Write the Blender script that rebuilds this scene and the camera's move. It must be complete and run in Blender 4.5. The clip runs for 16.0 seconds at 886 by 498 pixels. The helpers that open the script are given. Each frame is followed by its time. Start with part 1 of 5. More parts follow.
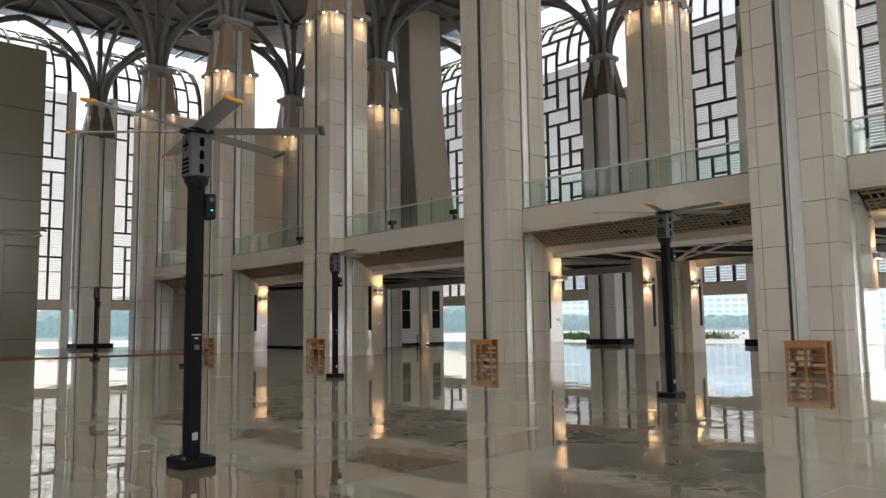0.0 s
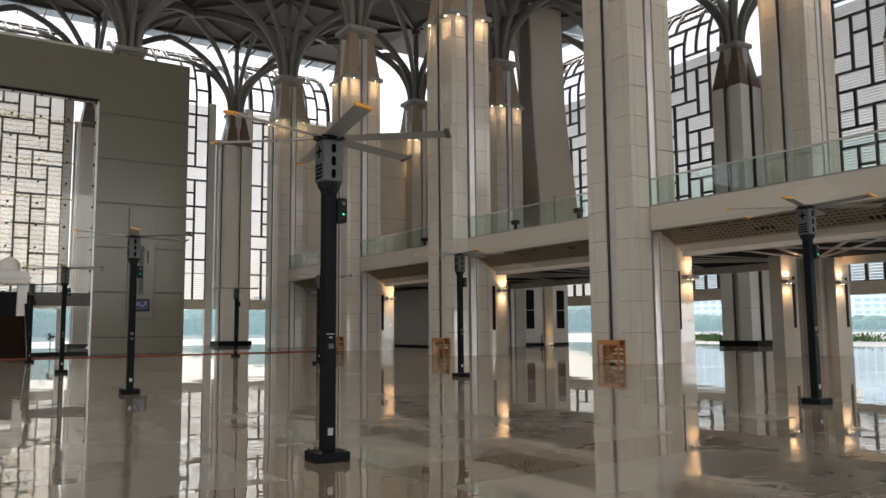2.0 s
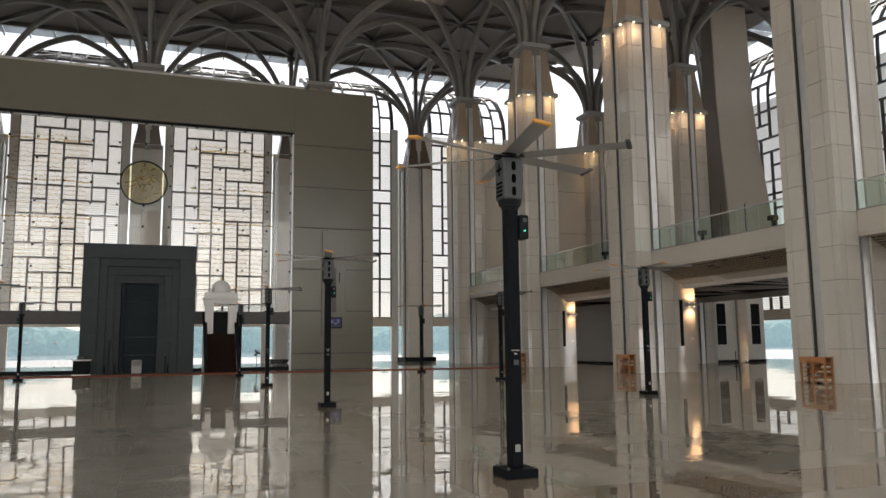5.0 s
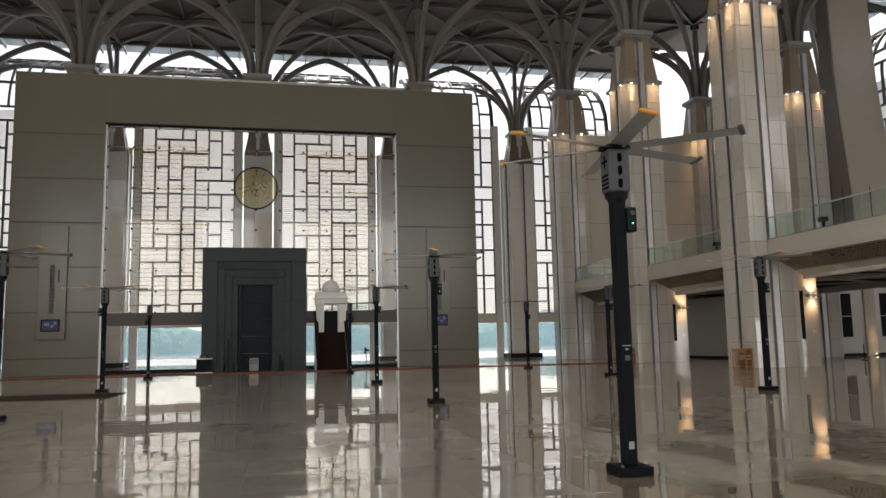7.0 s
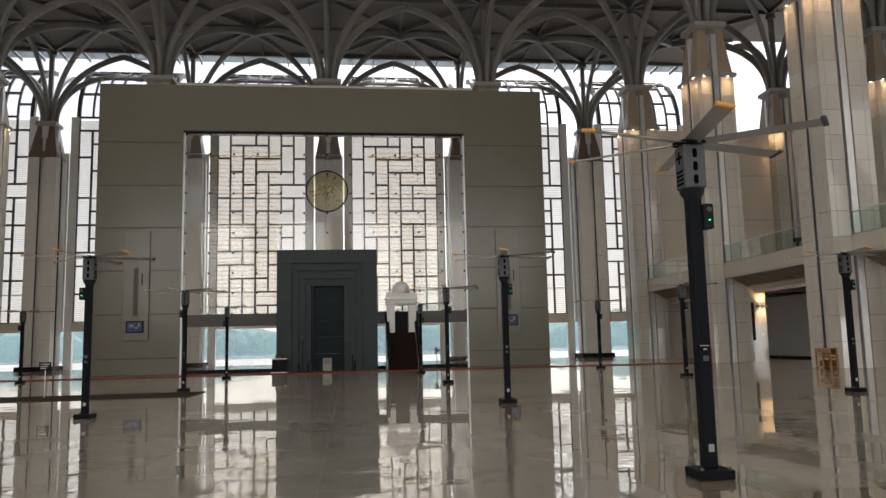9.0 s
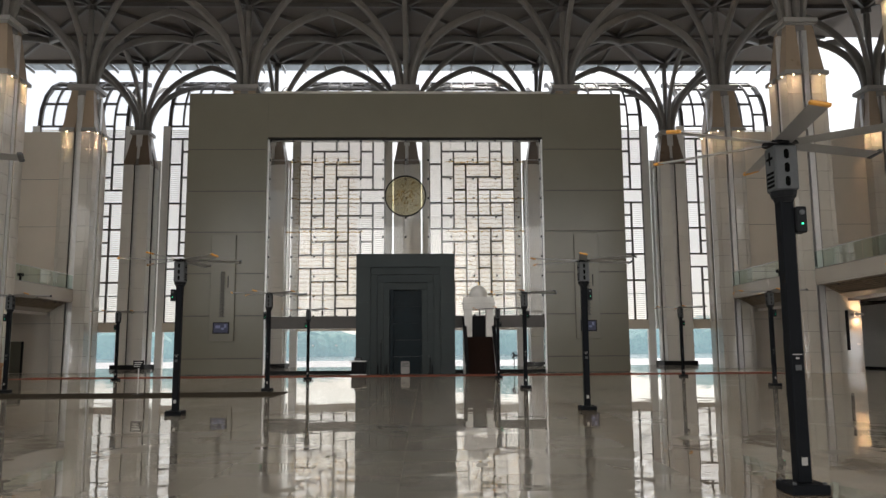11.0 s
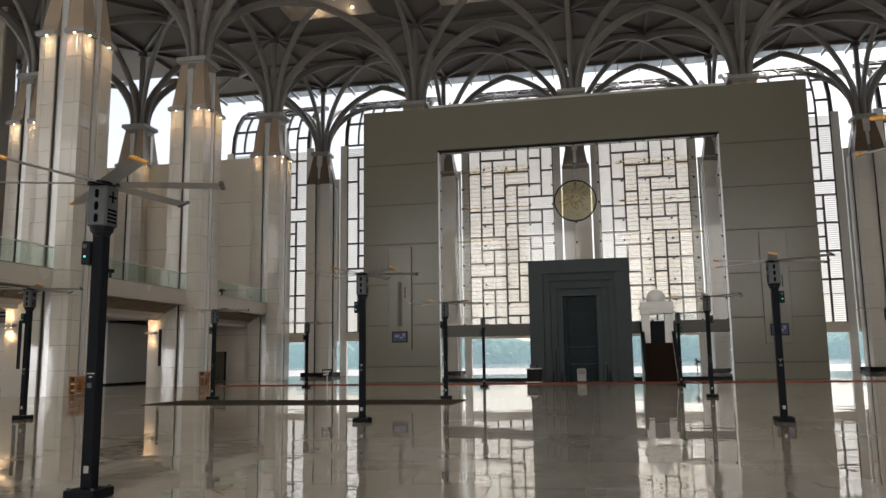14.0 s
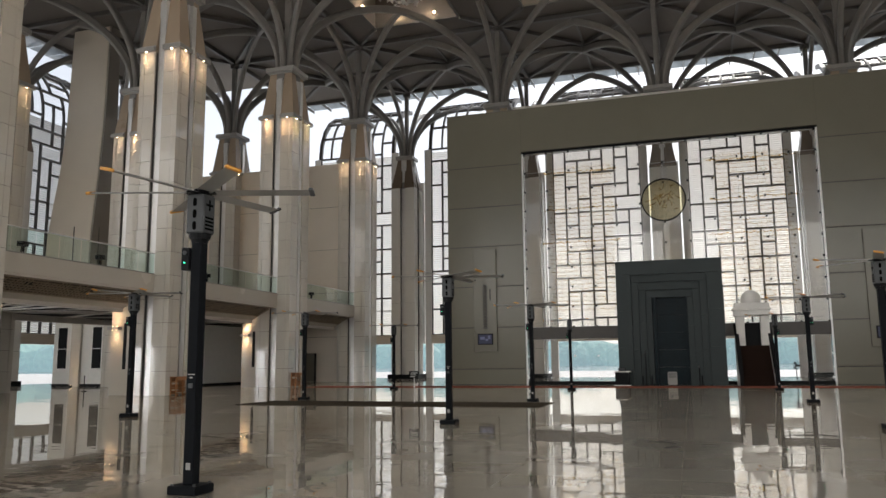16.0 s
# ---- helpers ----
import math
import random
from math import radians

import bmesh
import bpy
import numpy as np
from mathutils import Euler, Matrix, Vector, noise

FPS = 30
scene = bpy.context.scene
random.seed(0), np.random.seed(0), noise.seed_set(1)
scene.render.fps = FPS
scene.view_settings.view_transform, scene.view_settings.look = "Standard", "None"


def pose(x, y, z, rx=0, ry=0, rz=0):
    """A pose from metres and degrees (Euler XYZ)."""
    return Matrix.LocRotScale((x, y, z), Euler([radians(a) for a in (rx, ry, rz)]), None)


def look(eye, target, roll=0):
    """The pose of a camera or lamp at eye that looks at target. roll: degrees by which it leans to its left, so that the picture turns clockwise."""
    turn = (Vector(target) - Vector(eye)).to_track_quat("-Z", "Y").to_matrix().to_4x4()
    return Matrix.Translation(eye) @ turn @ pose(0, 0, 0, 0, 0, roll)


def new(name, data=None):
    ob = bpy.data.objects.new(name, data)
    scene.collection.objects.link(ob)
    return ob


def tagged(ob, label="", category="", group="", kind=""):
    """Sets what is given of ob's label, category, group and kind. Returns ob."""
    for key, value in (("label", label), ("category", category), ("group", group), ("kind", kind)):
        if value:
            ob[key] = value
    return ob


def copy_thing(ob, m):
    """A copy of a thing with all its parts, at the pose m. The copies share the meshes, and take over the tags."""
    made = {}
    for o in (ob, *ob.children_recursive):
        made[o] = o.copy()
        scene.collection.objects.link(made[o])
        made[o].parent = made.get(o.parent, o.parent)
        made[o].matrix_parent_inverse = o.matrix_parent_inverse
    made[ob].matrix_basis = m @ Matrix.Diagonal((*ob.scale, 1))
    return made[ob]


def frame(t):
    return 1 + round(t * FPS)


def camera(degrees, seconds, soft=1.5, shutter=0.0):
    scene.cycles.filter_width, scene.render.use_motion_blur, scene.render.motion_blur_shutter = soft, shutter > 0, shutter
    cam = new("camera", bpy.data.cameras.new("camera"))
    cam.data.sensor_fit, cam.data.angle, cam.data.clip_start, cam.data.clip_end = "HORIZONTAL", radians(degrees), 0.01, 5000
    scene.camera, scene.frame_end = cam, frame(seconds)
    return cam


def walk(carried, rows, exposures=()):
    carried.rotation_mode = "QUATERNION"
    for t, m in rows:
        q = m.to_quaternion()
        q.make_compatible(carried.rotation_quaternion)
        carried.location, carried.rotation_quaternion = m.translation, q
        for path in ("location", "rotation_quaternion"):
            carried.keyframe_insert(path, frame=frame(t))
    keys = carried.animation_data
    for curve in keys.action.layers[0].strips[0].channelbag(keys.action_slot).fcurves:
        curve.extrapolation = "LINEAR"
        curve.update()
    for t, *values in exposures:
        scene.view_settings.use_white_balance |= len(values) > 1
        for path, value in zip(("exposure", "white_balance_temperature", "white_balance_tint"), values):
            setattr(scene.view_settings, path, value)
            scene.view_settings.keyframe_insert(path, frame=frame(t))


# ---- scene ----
cam = camera(60.0, 16.0)
PATH = [
    (0, (-0.098, 0.055, 1.566), (1.249, 1.52, 1.766), -0.8),
    (0.5, (-0.127, 0.041, 1.57), (1.166, 1.553, 1.774), -0.8),
    (1, (-0.134, 0.056, 1.575), (1.087, 1.627, 1.783), -0.7),
    (1.5, (-0.137, 0.078, 1.574), (1.015, 1.699, 1.783), -0.6),
    (2, (-0.141, 0.075, 1.575), (0.955, 1.736, 1.778), -0.5),
    (2.5, (-0.146, 0.078, 1.573), (0.902, 1.77, 1.771), -0.4),
    (3, (-0.153, 0.084, 1.572), (0.846, 1.804, 1.776), -0.3),
    (3.5, (-0.166, 0.074, 1.572), (0.774, 1.826, 1.792), -0.2),
    (4, (-0.174, 0.08, 1.578), (0.685, 1.871, 1.813), -0.4),
    (4.5, (-0.179, 0.084, 1.577), (0.587, 1.916, 1.821), -0.5),
    (7, (-0.219, 0.083, 1.583), (0.205, 2.022, 1.826), -1.2),
    (7.5, (-0.232, 0.077, 1.589), (0.134, 2.028, 1.828), -1.3),
    (8, (-0.24, 0.077, 1.59), (0.076, 2.037, 1.83), -1.3),
    (8.5, (-0.249, 0.082, 1.589), (0.035, 2.047, 1.83), -1.3),
    (9, (-0.252, 0.082, 1.587), (-0.004, 2.051, 1.834), -1.3),
    (11.5, (-0.293, 0.093, 1.581), (-0.306, 2.076, 1.843), -0.2),
    (12, (-0.3, 0.097, 1.59), (-0.379, 2.078, 1.851), -0.1),
    (12.5, (-0.324, 0.092, 1.608), (-0.477, 2.069, 1.87), -0.2),
    (13, (-0.343, 0.102, 1.616), (-0.575, 2.071, 1.883), -0.46),
    (13.5, (-0.351, 0.105, 1.621), (-0.667, 2.061, 1.896), -0.68),
    (14, (-0.363, 0.115, 1.629), (-0.753, 2.056, 1.912), -0.80),
    (14.5, (-0.359, 0.105, 1.633), (-0.808, 2.033, 1.918), -0.65),
    (15, (-0.361, 0.097, 1.633), (-0.863, 2.012, 1.918), -0.56),
    (15.5, (-0.363, 0.097, 1.632), (-0.912, 1.998, 1.920), -0.48),
    (16, (-0.375, 0.093, 1.637), (-0.977, 1.978, 1.928), -0.56),
]
walk(cam, [(t, look(eye, target, roll)) for t, eye, target, roll in PATH], exposures=[(0, 1.0, 6500, 10), (16, 1.0, 6500, 10)])

# The light: hazy tropical daylight through tall louvred bays, warm lamps on the columns, added fill out of view.
world = bpy.data.worlds.new("sky")
scene.world = world
world.use_nodes = True
_n, _l = world.node_tree.nodes, world.node_tree.links
_sky = _n.new("ShaderNodeTexSky")
_sky.sky_type, _sky.sun_disc = "NISHITA", False
_sky.sun_elevation, _sky.sun_rotation = radians(48), radians(20)
_sky.air_density, _sky.dust_density, _sky.ozone_density = 1.0, 1.5, 1.0
_hsv = _n.new("ShaderNodeHueSaturation")
_hsv.inputs["Saturation"].default_value = 0.3
_l.new(_sky.outputs["Color"], _hsv.inputs["Color"])
_l.new(_hsv.outputs["Color"], _n["Background"].inputs["Color"])
_n["Background"].inputs["Strength"].default_value = 0.098
sun = new("sun", bpy.data.lights.new("sun", "SUN"))
sun.data.energy, sun.data.angle, sun.data.color = 1.0, radians(30), (1.0, 0.95, 0.88)
sun.matrix_world = look((40, 110, 130), (0, 0, 0))


def sky_fill_lights():
    """Added fill panels, standing in for sky light in bays out of view, mostly behind the camera."""
    d = bpy.data.lights.new("window_light", "AREA")
    d.shape, d.size, d.size_y, d.energy, d.color = "RECTANGLE", 8.6, 20.0, 850, (1.0, 0.965, 0.91)
    spots = [((XC + PX * (i + 0.5), -32.0, 14.6), (0, 1)) for i in range(-4, 4)]
    spots += [((53.4, 9.9 + PY * (j + 0.5), 14.6), (-1, 0)) for j in range(-3, 0)]
    spots += [((-55.95, 9.9 + PY * (j + 0.5), 14.6), (1, 0)) for j in range(-3, 2)]
    # Low fill panels added at floor level out of view, to brighten the aisles.
    low = bpy.data.lights.new("door_light", "AREA")
    low.shape, low.size, low.size_y, low.energy, low.color = "RECTANGLE", 8.6, 3.3, 560, (0.96, 0.985, 1.0)
    low_east = low.copy()
    low_east.energy = 420
    doors = [((53.4, 9.9 + PY * (j + 0.5), 1.75), (-1, 0)) for j in range(-2, 0)]
    doors += [((-55.95, 9.9 + PY * (j + 0.5), 1.75), (1, 0)) for j in range(-2, 2)]
    for p, (dx, dy) in doors:
        ob = new("door_light", low if dx > 0 else low_east)
        ob.matrix_world = look(p, (p[0] + dx, p[1] + dy, p[2]))
    east, west = d.copy(), d.copy()
    east.energy, west.energy = 680, 620
    for p, (dx, dy) in spots:
        ob = new("window_light", west if dx > 0 else east if dx < 0 else d)
        ob.matrix_world = look(p, (p[0] + dx, p[1] + dy, p[2] - 0.45))


# ---- materials ----
def material(name, rgb, rough=0.5, metal=0.0, spec=0.5, vary=0.12, grain=3.0, fine=40.0, bump=0.0, bump_scale=30.0, coat=0.0, island=0.0, rough_vary=0.1):
    m = bpy.data.materials.new(name)
    m.use_nodes = True
    nd, ln = m.node_tree.nodes, m.node_tree.links
    b = nd["Principled BSDF"]
    b.inputs["Metallic"].default_value = metal
    b.inputs["Specular IOR Level"].default_value = spec
    b.inputs["Coat Weight"].default_value = coat
    b.inputs["Coat Roughness"].default_value = 0.03
    co = nd.new("ShaderNodeTexCoord")
    geo = nd.new("ShaderNodeNewGeometry")
    big = nd.new("ShaderNodeTexNoise")
    big.inputs["Scale"].default_value, big.inputs["Detail"].default_value = grain, 4
    small = nd.new("ShaderNodeTexNoise")
    small.inputs["Scale"].default_value, small.inputs["Detail"].default_value = fine, 3
    ln.new(geo.outputs["Position"], big.inputs["Vector"])
    ln.new(geo.outputs["Position"], small.inputs["Vector"])
    add = nd.new("ShaderNodeMath")
    add.operation = "ADD"
    ln.new(big.outputs["Fac"], add.inputs[0])
    ln.new(small.outputs["Fac"], add.inputs[1])
    oi = nd.new("ShaderNodeObjectInfo")
    isl = nd.new("ShaderNodeMath")
    isl.operation = "MULTIPLY_ADD"
    ln.new(oi.outputs["Random"], isl.inputs[0])
    isl.inputs[1].default_value = island
    ln.new(add.outputs[0], isl.inputs[2])
    rng = nd.new("ShaderNodeMapRange")
    rng.inputs["From Min"].default_value, rng.inputs["From Max"].default_value = 0.6, 1.4 + island
    rng.inputs["To Min"].default_value, rng.inputs["To Max"].default_value = 1 - vary, 1 + vary
    ln.new(isl.outputs[0], rng.inputs["Value"])
    mul = nd.new("ShaderNodeVectorMath")
    mul.operation = "SCALE"
    mul.inputs[0].default_value = rgb
    ln.new(rng.outputs[0], mul.inputs["Scale"])
    ln.new(mul.outputs[0], b.inputs["Base Color"])
    rr = nd.new("ShaderNodeMapRange")
    rr.inputs["From Min"].default_value, rr.inputs["From Max"].default_value = 0.3, 0.7
    rr.inputs["To Min"].default_value, rr.inputs["To Max"].default_value = rough * (1 - rough_vary), rough * (1 + rough_vary)
    ln.new(big.outputs["Fac"], rr.inputs["Value"])
    ln.new(rr.outputs[0], b.inputs["Roughness"])
    if bump:
        bn = nd.new("ShaderNodeTexNoise")
        bn.inputs["Scale"].default_value, bn.inputs["Detail"].default_value = bump_scale, 3
        ln.new(geo.outputs["Position"], bn.inputs["Vector"])
        bp = nd.new("ShaderNodeBump")
        bp.inputs["Strength"].default_value, bp.inputs["Distance"].default_value = bump, 0.02
        ln.new(bn.outputs["Fac"], bp.inputs["Height"])
        ln.new(bp.outputs["Normal"], b.inputs["Normal"])
    return m


def glowing(name, rgb, strength):
    m = bpy.data.materials.new(name)
    m.use_nodes = True
    b = m.node_tree.nodes["Principled BSDF"]
    b.inputs["Base Color"].default_value = (*rgb, 1)
    b.inputs["Emission Color"].default_value = (*rgb, 1)
    b.inputs["Emission Strength"].default_value = strength
    return m


def glass(name, rgb=(0.9, 0.95, 0.93), gloss=0.12, body=0.0):
    """Thin architectural glass: clear, with a mirror sheen that grows at grazing angles."""
    m = bpy.data.materials.new(name)
    m.use_nodes = True
    nd, ln = m.node_tree.nodes, m.node_tree.links
    nd.remove(nd["Principled BSDF"])
    clear = nd.new("ShaderNodeBsdfTransparent")
    clear.inputs["Color"].default_value = (*rgb, 1)
    sheen = nd.new("ShaderNodeBsdfGlossy")
    sheen.inputs["Roughness"].default_value = 0.02
    milk = nd.new("ShaderNodeBsdfTranslucent")
    milk.inputs["Color"].default_value = (0.85, 0.87, 0.85, 1)
    m1 = nd.new("ShaderNodeMixShader")
    m1.inputs["Fac"].default_value = body
    ln.new(clear.outputs[0], m1.inputs[1])
    ln.new(milk.outputs[0], m1.inputs[2])
    fr = nd.new("ShaderNodeLayerWeight")
    fr.inputs["Blend"].default_value = 0.5
    pw = nd.new("ShaderNodeMath")
    pw.operation = "POWER"
    pw.inputs[1].default_value = 4.0
    ln.new(fr.outputs["Facing"], pw.inputs[0])
    ma = nd.new("ShaderNodeMath")
    ma.operation = "MULTIPLY_ADD"
    ma.inputs[1].default_value, ma.inputs[2].default_value = 0.35, gloss * 0.4
    ln.new(pw.outputs[0], ma.inputs[0])
    m2 = nd.new("ShaderNodeMixShader")
    ln.new(ma.outputs[0], m2.inputs["Fac"])
    ln.new(m1.outputs[0], m2.inputs[1])
    ln.new(sheen.outputs[0], m2.inputs[2])
    ln.new(m2.outputs[0], nd["Material Output"].inputs["Surface"])
    return m


def frosted(name, rgb, through_it):
    """White frosted sheet that lets part of the daylight through."""
    m = material(name, rgb, 0.5, vary=0.06)
    nd, ln = m.node_tree.nodes, m.node_tree.links
    thin = nd.new("ShaderNodeBsdfTranslucent")
    thin.inputs["Color"].default_value = (*rgb, 1)
    mix = nd.new("ShaderNodeMixShader")
    mix.inputs["Fac"].default_value = through_it
    ln.new(nd["Principled BSDF"].outputs[0], mix.inputs[1])
    ln.new(thin.outputs[0], mix.inputs[2])
    ln.new(mix.outputs[0], nd["Material Output"].inputs["Surface"])
    return m


def floor_material(name, rgb, island):
    """Polished granite: speckle, faint clouding, a clear wax polish with a slow ripple."""
    m = material(name, rgb, rough=0.35, spec=0.2, vary=0.16, grain=0.35, fine=55, island=island, rough_vary=0.3)
    nd, ln = m.node_tree.nodes, m.node_tree.links
    b = nd["Principled BSDF"]
    geo = nd.new("ShaderNodeNewGeometry")
    wave = nd.new("ShaderNodeTexNoise")
    wave.inputs["Scale"].default_value, wave.inputs["Detail"].default_value = 1.1, 2
    ln.new(geo.outputs["Position"], wave.inputs["Vector"])
    bp = nd.new("ShaderNodeBump")
    bp.inputs["Strength"].default_value, bp.inputs["Distance"].default_value = 0.5, 0.02
    zone = nd.new("ShaderNodeTexNoise")
    zone.inputs["Scale"].default_value, zone.inputs["Detail"].default_value = 0.16, 2
    ln.new(geo.outputs["Position"], zone.inputs["Vector"])
    worn = nd.new("ShaderNodeMapRange")
    worn.inputs["From Min"].default_value, worn.inputs["From Max"].default_value = 0.50, 0.72
    worn.inputs["To Min"].default_value, worn.inputs["To Max"].default_value = 0.22, 0.8
    ln.new(zone.outputs["Fac"], worn.inputs["Value"])
    rise = nd.new("ShaderNodeMath")
    rise.operation = "MULTIPLY"
    ln.new(wave.outputs["Fac"], rise.inputs[0])
    ln.new(worn.outputs[0], rise.inputs[1])
    ln.new(rise.outputs[0], bp.inputs["Height"])
    polish = nd.new("ShaderNodeBsdfGlossy")
    polish.inputs["Color"].default_value = (0.98, 0.96, 0.93, 1)
    polish.inputs["Roughness"].default_value = 0.012
    ln.new(bp.outputs["Normal"], polish.inputs["Normal"])
    face = nd.new("ShaderNodeLayerWeight")
    face.inputs["Blend"].default_value = 0.5
    cube = nd.new("ShaderNodeMath")
    cube.operation = "POWER"
    cube.inputs[1].default_value = 3.0
    ln.new(face.outputs["Facing"], cube.inputs[0])
    amount = nd.new("ShaderNodeMath")
    amount.operation = "MULTIPLY_ADD"
    amount.inputs[1].default_value, amount.inputs[2].default_value = 0.20, 0.48
    ln.new(cube.outputs[0], amount.inputs[0])
    mix = nd.new("ShaderNodeMixShader")
    ln.new(amount.outputs[0], mix.inputs["Fac"])
    ln.new(b.outputs[0], mix.inputs[1])
    ln.new(polish.outputs[0], mix.inputs[2])
    ln.new(mix.outputs[0], nd["Material Output"].inputs["Surface"])
    return m


STONE = material("cream_stone", (0.53, 0.497, 0.442), 0.05, vary=0.07, grain=0.7, fine=30, island=0.35, bump=0.10, bump_scale=2.0)
SLIMSTONE = material("pale_cladding", (0.74, 0.72, 0.68), 0.12, vary=0.05, grain=0.7, fine=30, island=0.3)
CORE = material("joint_mortar", (0.07, 0.065, 0.06), 0.8)
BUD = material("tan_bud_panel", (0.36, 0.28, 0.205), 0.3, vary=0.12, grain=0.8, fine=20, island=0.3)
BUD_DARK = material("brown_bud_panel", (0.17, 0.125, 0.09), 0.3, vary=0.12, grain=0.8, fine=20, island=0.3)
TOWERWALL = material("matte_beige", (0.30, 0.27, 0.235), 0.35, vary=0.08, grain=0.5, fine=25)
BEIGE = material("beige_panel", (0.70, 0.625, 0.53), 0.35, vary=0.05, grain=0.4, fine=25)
FASCIA = material("fascia_panel", (0.47, 0.43, 0.375), 0.25, vary=0.05, grain=0.4, fine=25)
QIBLA = material("grey_cream_panel", (0.158, 0.149, 0.117), 0.2, vary=0.06, grain=0.5, fine=25, island=0.2)
WHITE = material("white_paint", (0.78, 0.77, 0.74), 0.45, vary=0.05)
CARVED = material("carved_grey", (0.055, 0.052, 0.045), 0.6, vary=0.2)
STEEL = material("painted_steel", (0.185, 0.174, 0.162), 0.42, metal=0.0, vary=0.2, grain=1.2)
CHANNEL = material("brushed_channel", (0.68, 0.67, 0.66), 0.32, metal=0.5, vary=0.1, fine=90)
CHANNEL_DARK = material("dark_channel", (0.24, 0.23, 0.22), 0.4, metal=0.3, vary=0.1)
CAPMAT = material("cap_plate", (0.32, 0.31, 0.295), 0.4, vary=0.06)
CEIL = material("ceiling_panel", (0.135, 0.118, 0.103), 0.75, vary=0.10, grain=0.5, fine=12)
BEAM = material("ceiling_beam", (0.105, 0.097, 0.09), 0.5, vary=0.1)
MULLION = material("dark_mullion", (0.065, 0.058, 0.053), 0.45, vary=0.15)
LOUVRE = frosted("frosted_louvre", (0.88, 0.865, 0.84), 0.55)
FLOOR = floor_material("polished_granite", (0.40, 0.365, 0.305), 0.35)
FLOOR_DARK = floor_material("brown_granite", (0.31, 0.25, 0.185), 0.35)
GROUT = material("grout", (0.30, 0.27, 0.22), 0.6)
TERRACE = material("terrace_paving", (0.78, 0.77, 0.75), 0.5, vary=0.1, grain=0.3)
BALGLASS = glass("green_balcony_glass", (0.74, 0.88, 0.83), 0.25)
CLEAR = glass("clear_glass", (0.96, 0.955, 0.95), 0.15)
# Slightly milky, warm-tinted panes for the screen.
MILKY = glass("milky_glass", (0.97, 0.94, 0.895), 0.15, 0.10)
FROST = glass("canopy_glass", (0.38, 0.41, 0.43), 0.2, 0.22)
GREYSTONE = material("grey_granite", (0.042, 0.053, 0.055), 0.40, spec=0.15, vary=0.12, grain=0.9, fine=60, island=0.15)
DARKSTONE = material("dark_marble", (0.010, 0.018, 0.023), 0.30, spec=0.08, vary=0.4, grain=1.4, fine=8)
WOOD = material("orange_wood", (0.37, 0.165, 0.062), 0.45, vary=0.25, grain=5, fine=60, island=0.3)
BLACK = material("black_powder_coat", (0.010, 0.0105, 0.012), 0.5, spec=0.10, vary=0.2)
POLE = material("charcoal_pole", (0.0065, 0.0075, 0.0095), 0.55, spec=0.07, vary=0.2, fine=80)
BLADE = material("grey_blade", (0.26, 0.26, 0.255), 0.38, metal=0.3, vary=0.08)
ORANGE = material("orange_tip", (0.62, 0.29, 0.05), 0.5)
MOTOR = material("motor_grey", (0.07, 0.074, 0.078), 0.5, spec=0.3)
SLOT = material("vent_black", (0.003, 0.003, 0.003), 0.9, spec=0.05)
RED = material("red_carpet", (0.27, 0.085, 0.055), 0.95, vary=0.25, grain=6, fine=120, spec=0.1)
MAT = material("dark_mat", (0.075, 0.06, 0.045), 0.9, vary=0.3, grain=3, fine=60, spec=0.1)
WEAVE = material("mat_weave", (0.05, 0.04, 0.028), 0.9, vary=0.3, spec=0.1)
BROWN = material("brown_carpet", (0.022, 0.012, 0.009), 0.9, vary=0.2, spec=0.1)
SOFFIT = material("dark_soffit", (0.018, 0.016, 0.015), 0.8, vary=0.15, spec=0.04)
BATTEN = material("bronze_batten", (0.56, 0.51, 0.46), 0.45, vary=0.1)
LATTICE = material("bronze_lattice", (0.20, 0.155, 0.107), 0.5, vary=0.12)
GILT = glass("gilded_film", (0.90, 0.74, 0.36), 0.05, 0.15)
GOLD = material("gold_leaf", (0.80, 0.56, 0.12), 0.35, metal=0.6, vary=0.15)
LAMP = glowing("warm_lamp", (1.0, 0.76, 0.48), 10.0)
LAMP_DIM = glowing("sconce_lamp", (1.0, 0.74, 0.45), 4.0)
LED = glowing("green_led", (0.05, 1.0, 0.45), 1.3)
SCREEN = glowing("blue_screen", (0.025, 0.028, 0.06), 0.08)
PICTURE = glowing("picture_light", (0.10, 0.11, 0.19), 0.2)
LEAF = material("hazed_leaves", (0.11, 0.185, 0.13), 0.8, vary=0.6, grain=0.06, fine=0.5)
# Distance haze is put onto the leaves as a bluish glow.
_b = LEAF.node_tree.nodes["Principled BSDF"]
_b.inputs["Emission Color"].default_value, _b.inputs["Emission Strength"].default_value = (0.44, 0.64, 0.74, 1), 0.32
BUSH = material("bush_leaves", (0.10, 0.20, 0.05), 0.7, vary=0.4, grain=2, fine=9)
# Distance haze on the towers is painted: pale blue base colours plus a blue glow.
TOWER = material("hazed_plaster", (0.42, 0.48, 0.54), 0.7, vary=0.06, grain=0.05, fine=0.3)
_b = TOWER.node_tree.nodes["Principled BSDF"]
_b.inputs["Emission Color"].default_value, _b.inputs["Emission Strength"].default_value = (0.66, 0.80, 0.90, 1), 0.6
TOWERGLASS = material("hazed_glazing", (0.36, 0.46, 0.54), 0.25, vary=0.15, grain=0.05, fine=0.5)
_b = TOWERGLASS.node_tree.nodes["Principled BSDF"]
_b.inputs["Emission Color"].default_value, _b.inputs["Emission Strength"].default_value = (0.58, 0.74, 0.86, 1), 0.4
WATER = material("lake_water", (0.42, 0.47, 0.48), 0.12, bump=0.3, bump_scale=0.6, vary=0.1, grain=0.02)


